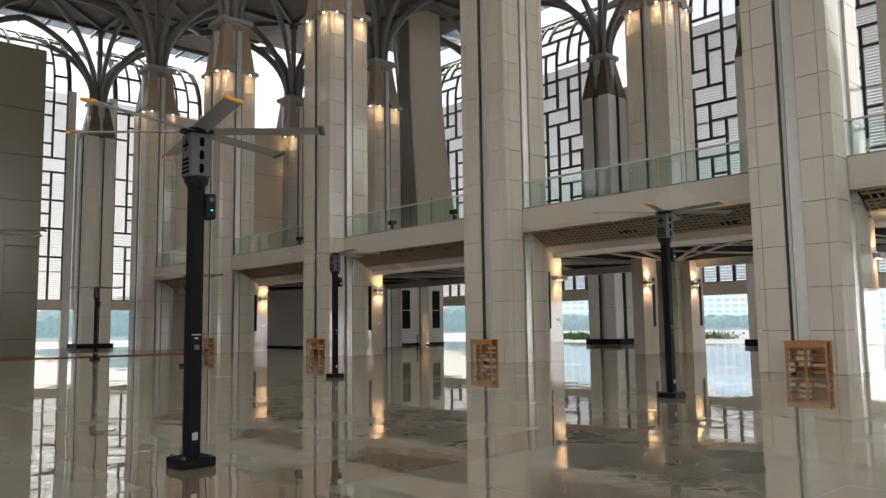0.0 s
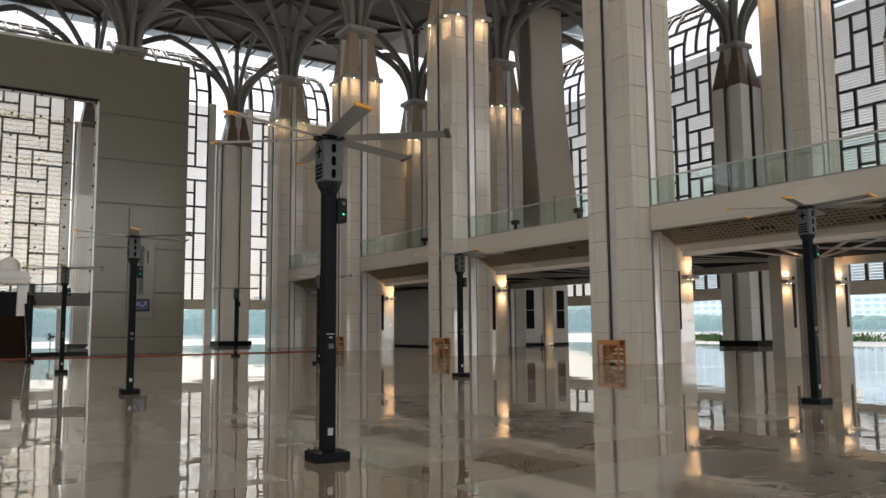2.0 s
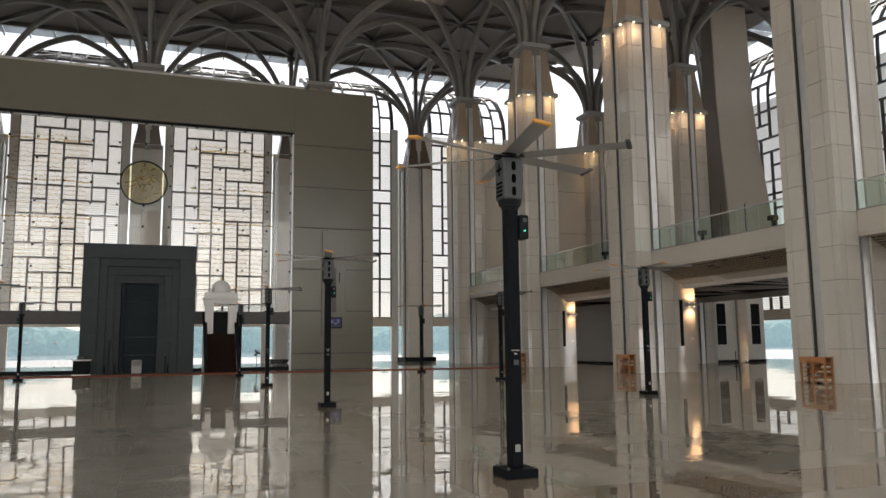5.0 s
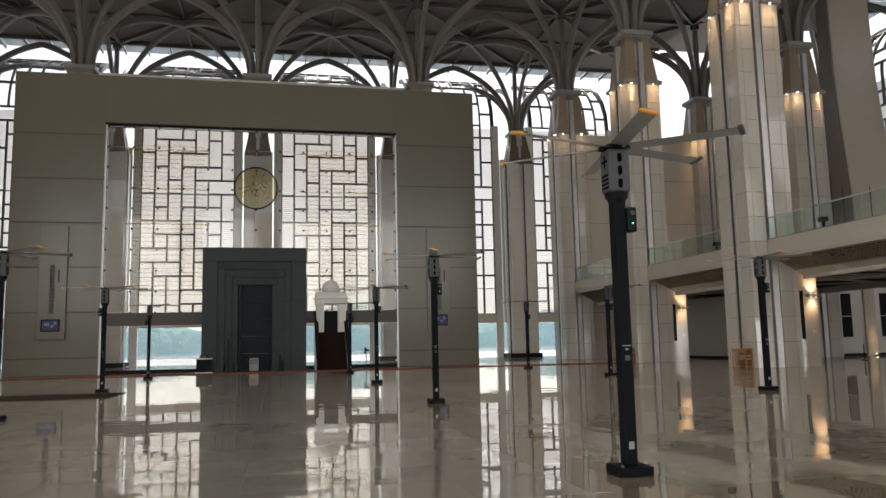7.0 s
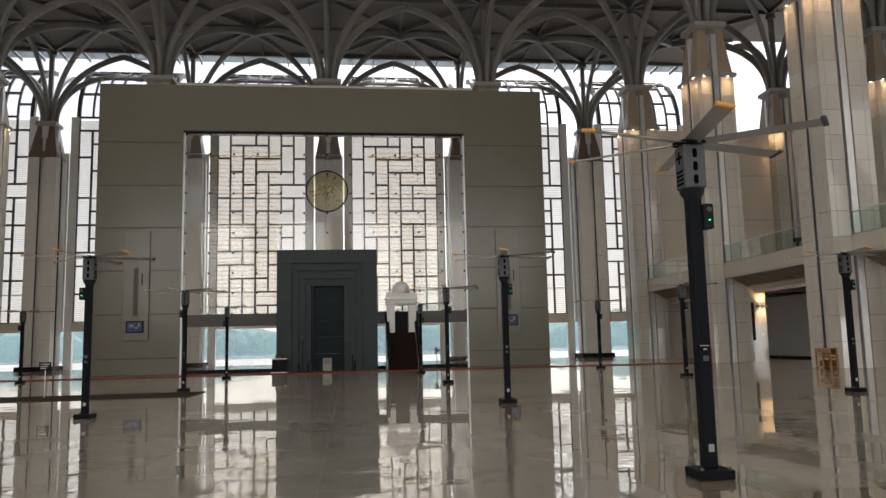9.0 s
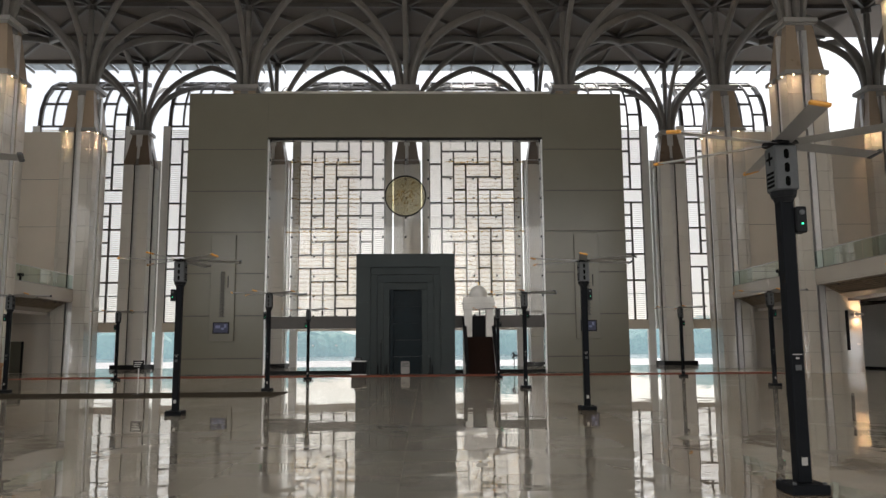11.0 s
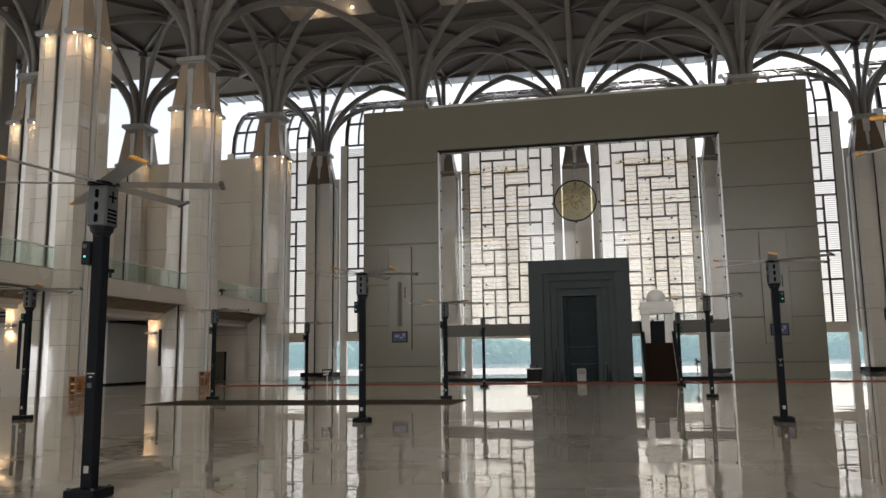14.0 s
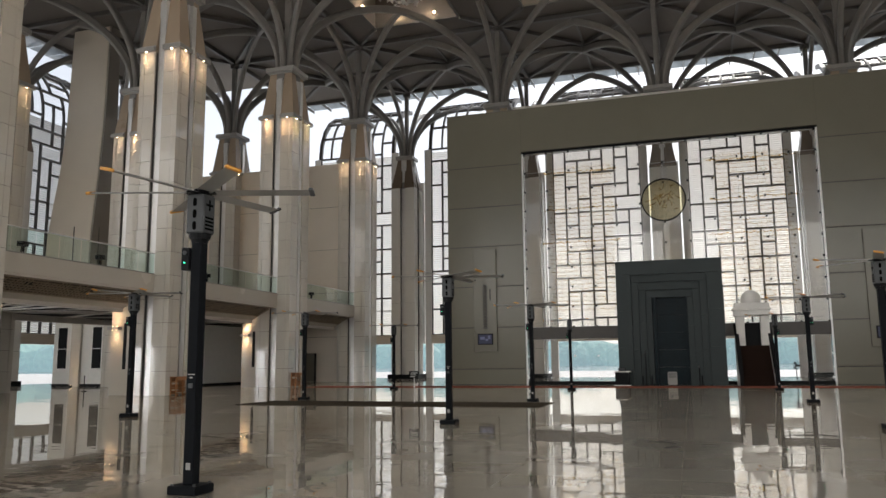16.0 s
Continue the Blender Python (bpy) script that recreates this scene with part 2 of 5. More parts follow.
# ---- building helpers ----
def slab(bm, x0, y0, z0, x1, y1, z1, m=None):
    """One box between two corners, turned by m if given."""
    vs = [Vector((x, y, z)) for z in (z0, z1) for y in (y0, y1) for x in (x0, x1)]
    vs = [bm.verts.new(m @ v if m else v) for v in vs]
    for q in ((0, 2, 3, 1), (4, 5, 7, 6), (0, 1, 5, 4), (2, 6, 7, 3), (0, 4, 6, 2), (1, 3, 7, 5)):
        bm.faces.new([vs[n] for n in q])
    return vs


def hexa(bm, low, high):
    """A block from four lower and four upper corners, both counter-clockwise from above."""
    a, b = [bm.verts.new(v) for v in low], [bm.verts.new(v) for v in high]
    bm.faces.new(a[::-1])
    bm.faces.new(b)
    for n in range(4):
        bm.faces.new((a[n], a[(n + 1) % 4], b[(n + 1) % 4], b[n]))


def round_bar(bm, x, y, z0, z1, r, r2=None, seg=12, m=None):
    r2 = r if r2 is None else r2
    rings = []
    for z, q in ((z0, r), (z1, r2)):
        ring = []
        for n in range(seg):
            v = Vector((x + q * math.cos(2 * math.pi * n / seg), y + q * math.sin(2 * math.pi * n / seg), z))
            ring.append(bm.verts.new(m @ v if m else v))
        rings.append(ring)
    bm.faces.new(rings[0][::-1])
    bm.faces.new(rings[1])
    for n in range(seg):
        bm.faces.new((rings[0][n], rings[0][(n + 1) % seg], rings[1][(n + 1) % seg], rings[1][n]))


def soften(bm, w=0.01, seg=1):
    bmesh.ops.bevel(bm, geom=list(bm.edges), offset=w, segments=seg, affect="EDGES", clamp_overlap=True)


def mesh_of(bm, mat, name="mesh"):
    bmesh.ops.recalc_face_normals(bm, faces=list(bm.faces))
    me = bpy.data.meshes.new(name)
    bm.to_mesh(me)
    bm.free()
    for q in mat if isinstance(mat, (list, tuple)) else (mat,):
        me.materials.append(q)
    return me


def part(name, bm, mat, parent=None, label=""):
    ob = new(name, mesh_of(bm, mat, name))
    ob.parent = parent
    return tagged(ob, label)


def piece(name, me, parent, m, label=""):
    ob = new(name, me)
    ob.parent = parent
    ob.matrix_basis = m
    return tagged(ob, label)


def thing(name, label, category, group="", kind="", m=None):
    ob = tagged(new(name), label, category, group, kind)
    if m:
        ob.matrix_basis = m
    return ob


def boxes(*rows):
    bm = bmesh.new()
    for r in rows:
        slab(bm, *r)
    return bm


def sweep(bm, path, section):
    """Carry a closed section (across, inward) along a plane path of (out, up, tangent angle)."""
    rings = []
    for place, side, inner in path:
        rings.append([bm.verts.new(place + side * a + inner * b) for a, b in section])
    k = len(section)
    for r, s in zip(rings, rings[1:]):
        for n in range(k):
            bm.faces.new((r[n], r[(n + 1) % k], s[(n + 1) % k], s[n]))
    bm.faces.new(rings[0][::-1])
    bm.faces.new(rings[-1])


# ---- the plan ----
XC, PX, PY = -1.8, 13.2, 13.1
HALF = 1.3                                          # half the width of a main column


def colx(i):
    """The nine lines of columns across; the side aisles stand a little wider than the hall's grid."""
    return XC + PX * i + (0.16 if i > 0 else -0.05 if i < 0 else 0.0)


SPRING, CEILZ, DECK = 23.45, 30.9, 6.5
QY = 53.9                                           # the free-standing prayer wall


# ---- ground, water and distance ----
tagged(part("ground", boxes((-150, -120, -0.6, 150, 130, -0.06)), TERRACE), "pale stone terrace round the hall", "ground", kind="structure")
tagged(part("water", boxes((-2500, -900, -1.6, 2500, 2600, -1.2)), WATER), "calm pale lake beyond the terrace", "water", kind="structure")


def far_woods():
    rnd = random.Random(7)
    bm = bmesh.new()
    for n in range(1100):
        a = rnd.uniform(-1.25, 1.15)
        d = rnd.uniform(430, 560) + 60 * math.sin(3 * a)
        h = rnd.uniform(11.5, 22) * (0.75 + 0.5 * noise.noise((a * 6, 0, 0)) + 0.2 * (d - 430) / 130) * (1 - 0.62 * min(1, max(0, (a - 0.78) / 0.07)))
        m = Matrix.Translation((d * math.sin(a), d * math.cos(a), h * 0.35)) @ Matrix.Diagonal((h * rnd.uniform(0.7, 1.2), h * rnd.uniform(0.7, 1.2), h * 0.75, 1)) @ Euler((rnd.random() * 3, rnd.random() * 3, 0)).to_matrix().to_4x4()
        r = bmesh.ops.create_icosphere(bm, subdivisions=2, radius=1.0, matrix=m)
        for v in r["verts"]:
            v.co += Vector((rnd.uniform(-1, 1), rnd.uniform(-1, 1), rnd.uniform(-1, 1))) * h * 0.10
    tagged(part("far_woods", bm, LEAF), "green wooded shore across the lake, haze added as glow", "woods", kind="stuff")


def far_building(x, y, w, d, h, rows, cols):
    b = thing("far_building", "pale high-rise block across the water, haze added as glow", "building", "towers across the lake", m=pose(x, y, -1.2, 0, 0, math.degrees(math.atan2(-x, y))))
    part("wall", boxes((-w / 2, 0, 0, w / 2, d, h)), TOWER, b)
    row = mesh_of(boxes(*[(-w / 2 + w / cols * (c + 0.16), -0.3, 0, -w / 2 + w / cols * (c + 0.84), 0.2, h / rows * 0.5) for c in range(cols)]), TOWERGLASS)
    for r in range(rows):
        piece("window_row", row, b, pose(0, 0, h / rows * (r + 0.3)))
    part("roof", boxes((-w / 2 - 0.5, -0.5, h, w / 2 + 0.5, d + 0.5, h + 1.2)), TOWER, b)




def far_tower(x, y, w, h, rows):
    """A high-rise in glowing haze colours with ribbon windows, one row a storey or two."""
    b = thing("far_tower", "pale high-rise with ribbon windows beyond the lake, haze added as glow", "building", "skyline towers", m=pose(x, y, -1.2, 0, 0, math.degrees(math.atan2(-x, y))))
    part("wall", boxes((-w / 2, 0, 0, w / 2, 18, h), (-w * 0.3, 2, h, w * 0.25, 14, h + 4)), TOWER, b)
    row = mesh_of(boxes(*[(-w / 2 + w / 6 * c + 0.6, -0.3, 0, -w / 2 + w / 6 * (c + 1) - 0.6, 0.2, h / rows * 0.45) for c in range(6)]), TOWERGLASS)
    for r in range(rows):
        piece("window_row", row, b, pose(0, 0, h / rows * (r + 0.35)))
# ---- floor ----
def floor_all():
    base = tagged(part("floor", boxes((-57.0, -31, -0.25, 53.4, 78.0, -0.012)), GROUT), "polished granite tile floor of a vast hall", "floor", kind="structure")
    rnd = random.Random(3)
    S, G = 1.2, 0.002
    near = mesh_of(boxes((-S / 2 + G, -S / 2 + G, -0.011, S / 2 - G, S / 2 - G, 0)), FLOOR)
    near_dark = mesh_of(boxes((-S / 2 + G, -S / 2 + G, -0.011, S / 2 - G, S / 2 - G, 0)), FLOOR_DARK)
    verts, faces, mats = [], [], []
    for ix in range(-47, 45):
        for iy in range(-25, 65):
            x, y = ix * S, iy * S
            dark = iy % 11 == 6 or ix % 11 == 3
            ax, ay = rnd.gauss(0, 0.0011), rnd.gauss(0, 0.0011)
            if -7.5 < x < 12.5 and 5.0 < y < 21.0:
                m = Matrix.Translation((x, y, 0)) @ Euler((ax, ay, 0)).to_matrix().to_4x4()
                piece("tile", near_dark if dark else near, base, m)
                continue
            k = len(verts)
            for sx, sy in ((-1, -1), (1, -1), (1, 1), (-1, 1)):
                dx, dy = sx * (S / 2 - G), sy * (S / 2 - G)
                verts.append((x + dx, y + dy, ax * dy - ay * dx))
            faces.append((k, k + 1, k + 2, k + 3))
            mats.append(1 if dark else 0)
    me = bpy.data.meshes.new("floor_tiles")
    me.from_pydata(verts, [], faces)
    me.materials.append(FLOOR)
    me.materials.append(FLOOR_DARK)
    me.polygons.foreach_set("material_index", mats)
    ob = new("floor_tiles", me)
    ob.parent = base
    tagged(ob, kind="stuff")


# ---- the tree columns ----
def rib_path(dx, dy, rise, lean):
    """A half arch from the cap (upright) to mid bay (nearly level)."""
    span = math.hypot(dx, dy)
    out, up = Vector((dx / span, dy / span, 0)), Vector((0, 0, 1))
    side = out.cross(up)
    start = 0.55
    rows = []
    for n in range(15):
        a = math.pi / 2 * n / 14 * lean
        u = 1 - math.cos(a)
        top = 1 - math.cos(math.pi / 2 * lean)
        x = start + (span - start) * u / top
        z = SPRING + rise * math.sin(a) / math.sin(math.pi / 2 * lean)
        rows.append((Vector((out.x * x, out.y * x, z)), x, z))
    path = []
    for n, (p, x, z) in enumerate(rows):
        a, b = rows[max(n - 1, 0)], rows[min(n + 1, 14)]
        t = Vector((b[1] - a[1], 0, b[2] - a[2])).normalized()
        inner = out * t.z - up * t.x
        path.append((p, side, inner))
    return path


def tree_top(col, cap, ribw, ribd):
    bm = boxes((-cap / 2, -cap / 2, 23.02, cap / 2, cap / 2, 23.36), (-cap / 2 + 0.14, -cap / 2 + 0.14, 22.9, cap / 2 - 0.14, cap / 2 - 0.14, 23.02), (-cap * 0.36, -cap * 0.36, 23.36, cap * 0.36, cap * 0.36, 23.48))
    soften(bm, 0.02)
    part("cap", bm, CAPMAT, col, "pale grey square capital plate")
    w, d = ribw / 2, ribd / 2
    sec = [(-w, -d + 0.1), (-w + 0.1, -d), (w - 0.1, -d), (w, -d + 0.1), (w, d - 0.1), (w - 0.1, d), (-w + 0.1, d), (-w, d - 0.1)]
    hx, hy = PX / 2, PY / 2
    for dx, dy, rise, lean in ((hx, 0, 6.7, 0.80), (-hx, 0, 6.7, 0.80), (0, hy, 6.7, 0.80), (0, -hy, 6.7, 0.80), (hx, hy, 6.75, 0.94), (-hx, hy, 6.75, 0.94), (hx, -hy, 6.75, 0.94), (-hx, -hy, 6.75, 0.94)):
        bm = bmesh.new()
        sweep(bm, rib_path(dx, dy, rise, lean), sec)
        part("rib", bm, STEEL, col)
    bm = boxes((-0.2, -0.2, 23.4, 0.2, 0.2, CEILZ - 0.35))
    soften(bm, 0.04)
    part("strut", bm, STEEL, col)
    bm = bmesh.new()
    round_bar(bm, 0, 0, CEILZ - 0.75, CEILZ - 0.3, 0.42, seg=8)
    part("node", bm, BEAM, col)


def main_tree():
    """Square stone column, a metal channel up each side, corbels with lamps, a tapered bud and eight ribs."""
    col = thing("tree_column", "tall cream stone column with metal channels and branching steel ribs", "column", "tree columns", kind="structure")
    H, c, o = 19.3, 0.30, HALF
    part("core", boxes((-1.2, -1.2, 0, -c, -c, H), (c, -1.2, 0, 1.2, -c, H), (-1.2, c, 0, -c, 1.2, H), (c, c, 0, 1.2, 1.2, H), (-c, -0.84, 0, c, 0.84, H), (-0.84, -c, 0, -c, c, H), (c, -c, 0, 0.84, c, H)), CORE, col)
    g, h = 0.008, H / 15
    bm = boxes((c + g, c + g, g, 0.985, 0.985, h - g), (1.0, 1.0, g, o, o, h - g), (c + g, 1.0, g, 0.985, o, h - g), (1.0, c + g, g, o, 0.985, h - g))
    panel = mesh_of(bm, STONE, "stone_panel")
    for q in range(4):
        for r in range(15):
            piece("stone_panel", panel, col, pose(0, 0, r * h, 0, 0, 90 * q))
    back = mesh_of(boxes((-c, 0.85, 0, c, 0.95, 22.9)), CHANNEL_DARK, "channel")
    rail = mesh_of(boxes((-c + 0.03, 0.95, 0, 0.08, 1.22, 22.4), (0.17, 0.95, 0, c - 0.02, 1.06, 22.4)), CHANNEL, "channel_rail")
    for q in range(4):
        ch = piece("channel", back, col, pose(0, 0, 0, 0, 0, 90 * q))
        piece("rail", rail, ch, pose(0, 0, 0))
    bm = boxes((c - 0.02, c - 0.02, 19.32, o + 0.18, o + 0.18, 19.58), (c - 0.02, c - 0.02, 19.58, o + 0.08, o + 0.08, 19.66))
    soften(bm, 0.02)
    corbel = mesh_of(bm, CAPMAT, "corbel")
    bm = bmesh.new()
    for x, y in ((o + 0.09, 0.85), (0.85, o + 0.09)):
        round_bar(bm, x, y, 19.29, 19.325, 0.04)
    lamp = mesh_of(bm, LAMP, "downlight")
    for q in range(4):
        cb = piece("corbel", corbel, col, pose(0, 0, 0, 0, 0, 90 * q))
        piece("downlight", lamp, cb, pose(0, 0, 0))
    bm = bmesh.new()
    a, b, p, r = 0.27, 1.32, 0.20, 0.88
    hexa(bm, ((a, a, 19.3), (b, a, 19.3), (b, b, 19.3), (a, b, 19.3)), ((p, p, 22.95), (r, p, 22.95), (r, r, 22.95), (p, r, 22.95)))
    soften(bm, 0.015)
    bud = mesh_of(bm, BUD, "bud_panel")
    for q in range(4):
        piece("bud_panel", bud, col, pose(0, 0, 0, 0, 0, 90 * q))
    bm = bmesh.new()
    hexa(bm, ((-1.1, -1.1, 19.3), (1.0, -1.0, 19.3), (1.0, 1.0, 19.3), (-1.0, 1.0, 19.3)), ((-0.7, -0.7, 22.95), (0.7, -0.7, 22.95), (0.7, 0.7, 22.95), (-0.7, 0.7, 22.95)))
    part("bud_core", bm, CHANNEL_DARK, col)
    tree_top(col, 2.3, 0.38, 0.60)
    return col


def slim_tree():
    col = thing("facade_column", "slender pale column before the glass with branching steel ribs", "column", "facade columns", kind="structure")
    H, c, o = 19.8, 0.28, 1.28
    part("core", boxes((-1.2, -1.2, 0, -c, -c, H), (c, -1.2, 0, 1.2, -c, H), (-1.2, c, 0, -c, 1.2, H), (c, c, 0, 1.2, 1.2, H), (-c, -0.79, 0, c, 0.79, H), (-0.79, -c, 0, -c, c, H), (c, -c, 0, 0.79, c, H)), CORE, col)
    g, h = 0.006, (H - 0.4) / 8
    panel = mesh_of(boxes((c + g, c + g, g, o, o, h - g)), SLIMSTONE, "stone_panel")
    for q in range(4):
        for r in range(8):
            piece("stone_panel", panel, col, pose(0, 0, 0.4 + r * h, 0, 0, 90 * q))
    part("plinth", boxes((-1.7, -1.32, 0, 1.6, 1.32, 0.4)), BLACK, col, "black stone plinth")
    back = mesh_of(boxes((-c, 0.8, 0, c, 0.95, 22.9)), CHANNEL, "channel")
    for q in range(4):
        piece("channel", back, col, pose(0, 0, 0, 0, 0, 90 * q))
    bm = bmesh.new()
    a, b, p, r = 0.16, o, 0.15, 0.74
    hexa(bm, ((a, a, H), (b, a, H), (b, b, H), (a, b, H)), ((p, p, 22.95), (r, p, 22.95), (r, r, 22.95), (p, r, 22.95)))
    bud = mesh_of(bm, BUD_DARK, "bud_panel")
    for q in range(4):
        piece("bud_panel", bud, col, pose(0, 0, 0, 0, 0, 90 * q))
    bm = bmesh.new()
    hexa(bm, ((-1.05, -1.05, H), (1.05, -1.05, H), (1.05, 1.05, H), (-1.05, 1.05, H)), ((-0.58, -0.58, 22.95), (0.58, -0.58, 22.95), (0.58, 0.58, 22.95), (-0.58, 0.58, 22.95)))
    part("bud_core", bm, CHANNEL_DARK, col)
    tree_top(col, 1.9, 0.35, 0.54)
    return col


def all_trees():
    first, thin = main_tree(), slim_tree()
    spots, slims = [], []
    for i in range(-4, 5):
        for j in range(0, 6):
            x, y = colx(i), 9.9 + PY * j
            if j == 5:
                if abs(i) <= 2:
                    slims.append((XC + PX * i - 0.2, y, 0))
            elif abs(i) == 4:
                slims.append((x, y, 90))
            elif abs(i) in (2, 3) or (j == 4 and i != 0):
                spots.append((x, y))
    for (x, y), n in zip(spots, range(99)):
        if n == 0:
            first.matrix_basis = pose(x, y, 0)
        else:
            copy_thing(first, pose(x, y, 0))
    for (x, y, a), n in zip(slims, range(99)):
        if n == 0:
            thin.matrix_basis = pose(x, y, 0, 0, 0, a)
        else:
            copy_thing(thin, pose(x, y, 0, 0, 0, a))


def beam_tree():
    """The middle tree of the prayer wall's row stands on a beam behind the wall, not on a column."""
    y = 9.9 + PY * 4
    b = thing("transfer_beam", "deep concrete beam between two columns behind the prayer wall", "beam", kind="structure")
    bm = boxes((colx(-1) + 1.34, y - 0.8, 20.6, colx(1) - 1.34, y + 0.8, 22.89))
    soften(bm, 0.03)
    part("beam_body", bm, SLIMSTONE, b)
    t = thing("branching_ribs", "branching steel ribs on a square plate over the prayer wall", "ribs", kind="structure", m=pose(XC, y, 0))
    tree_top(t, 2.3, 0.38, 0.60)


def column_lights():
    """The warm downlights under the corbels."""
    d = bpy.data.lights.new("corbel_light", "AREA")
    d.shape, d.size, d.size_y, d.energy, d.color = "RECTANGLE", 0.75, 0.07, 6, (1.0, 0.62, 0.33)
    d.spread = radians(46)
    f = HALF + 0.085
    for i in (-3, -2, 2, 3):
        for j in range(1, 5):
            x, y = colx(i), 9.9 + PY * j
            s = -1 if i > 0 else 1
            for dx, dy, turn in ((s * f, -0.8, 90), (s * f, 0.8, 90), (s * 0.8, -f, 0), (-s * 0.8, -f, 0)):
                new("corbel_light", d).matrix_world = pose(x + dx, y + dy, 19.27, 0, 0, turn)
    up = bpy.data.lights.new("rib_light", "SPOT")
    up.energy, up.color, up.spot_size, up.spot_blend, up.shadow_soft_size = 70, (1.0, 0.66, 0.36), radians(76), 1.0, 0.12
    for i, j in ((-2, 2), (-2, 3), (-2, 4), (-1, 4), (0, 4), (1, 4), (2, 4), (2, 3), (2, 2)):
        x, y = colx(i), 9.9 + PY * j
        new("rib_light", up).matrix_world = look((x, y - 0.75, 23.5), (x, y - 0.25, 26))


# ---- ceiling ----
def ceiling_all():
    bm, bb = bmesh.new(), bmesh.new()
    z = CEILZ

    def quad(*p):
        bm.faces.new([bm.verts.new(q) for q in p])

    def beam(a, b, w=0.26, d=0.34):
        v = Vector(b) - Vector(a)
        m = Matrix.Translation(Vector(a)) @ Matrix.Rotation(math.atan2(v.y, v.x), 4, "Z")
        slab(bb, 0, -w / 2, -d, v.length, w / 2, 0.0, m)

    xs = [XC + PX * i for i in range(-4, 5)]
    ys = [9.9 + PY * j for j in range(-3, 6)]
    for a in range(8):
        for b in range(8):
            x0, x1, y0, y1 = xs[a], xs[a + 1], ys[b], ys[b + 1]
            cx, cy = (x0 + x1) / 2, (y0 + y1) / 2
            hall = 2 <= a <= 5 and b <= 6
            if a in (0, 7) and b == 7:
                continue
            if hall:
                k = 2.75
                u0, u1, v0, v1 = x0 + k, x1 - k, y0 + k, y1 - k
                quad((x0, y0, z), (x1, y0, z), (u1, v0, z), (u0, v0, z))
                quad((x1, y0, z), (x1, y1, z), (u1, v1, z), (u1, v0, z))
                quad((x1, y1, z), (x0, y1, z), (u0, v1, z), (u1, v1, z))
                quad((x0, y1, z), (x0, y0, z), (u0, v0, z), (u0, v1, z))
                t = z + 2.6
                for p, q in (((u0, v0), (u1, v0)), ((u1, v0), (u1, v1)), ((u1, v1), (u0, v1)), ((u0, v1), (u0, v0))):
                    quad((*p, z), (*q, z), (*q, t), (*p, t))
                    beam((*p, z), (*q, z), 0.2, 0.14)
                quad((u0, v0, t), (u1, v0, t), (u1, v1, t), (u0, v1, t))
                for p, q in (((x0, y0), (u0, v0)), ((x1, y0), (u1, v0)), ((x1, y1), (u1, v1)), ((x0, y1), (u0, v1))):
                    beam((*p, z), (*q, z))
            else:
                quad((x0, y0, z), (x1, y0, z), (x1, y1, z), (x0, y1, z))
                beam((x0, y0, z), (x1, y1, z), 0.26, 0.33)
                beam((x0, y1, z), (x1, y0, z), 0.26, 0.32)
                beam((cx, y0, z), (cx, y1, z), 0.18, 0.25)
                beam((x0, cy, z), (x1, cy, z), 0.18, 0.24)
            beam((x0, y0, z), (x1, y0, z), 0.3, 0.36)
            beam((x0, y0, z), (x0, y1, z), 0.3, 0.35)
            if b == 7:
                beam((x0, y1, z), (x1, y1, z), 0.3, 0.36)
    k = len(bm.faces)
    me = mesh_of(bm, [CEIL, BEAM], "ceiling")
    ob = new("ceiling", me)
    me2 = mesh_of(bb, BEAM, "ceiling_beams")
    tagged(ob, "brown panelled ceiling between radiating steel beams", "ceiling", kind="structure")
    tagged(new("ceiling_grid", me2), "grey steel beams in star pattern under the ceiling", "ceiling beams", kind="structure")
    tagged(part("roof_deck", boxes((-56.6, -31, CEILZ + 2.9, 53.0, 76.0, CEILZ + 3.2)), CEIL), "closed roof above the coffered ceiling", "roof", kind="structure")
    # translucent canopy beyond the columns
    can = thing("canopy", "translucent grey glass canopy along the roof edge", "canopy", kind="structure")
    y0, y1 = 75.4, 79.0
    pane = mesh_of(boxes((0.05, 0.03, 0, 2.15, 1.75, 0.03)), FROST)
    for n in range(36):
        for r in range(2):
            piece("pane", pane, can, pose(-41.4 + 2.2 * n, y0 + 1.8 * r, CEILZ + 0.25 + 0.05 * r))
    bm = bmesh.new()
    for n in range(37):
        slab(bm, -41.45 + 2.2 * n, y0, CEILZ - 0.05, -41.35 + 2.2 * n, y1, CEILZ + 0.24)
    part("rafter", bm, STEEL, can)
    for sx, x0 in ((1, 51.0), (-1, -54.6)):
        for n in range(42):
            for r in range(2):
                m = pose(x0 + sx * (1.8 * r), -30 + 2.2 * n, CEILZ + 0.25 + 0.05 * r, 0, 0, 90 if sx < 0 else -90)
                if sx > 0:
                    m = pose(x0 + 1.8 * r, -30 + 2.2 * (n + 1), CEILZ + 0.25 + 0.05 * r, 0, 0, -90)
                piece("pane", pane, can, m)


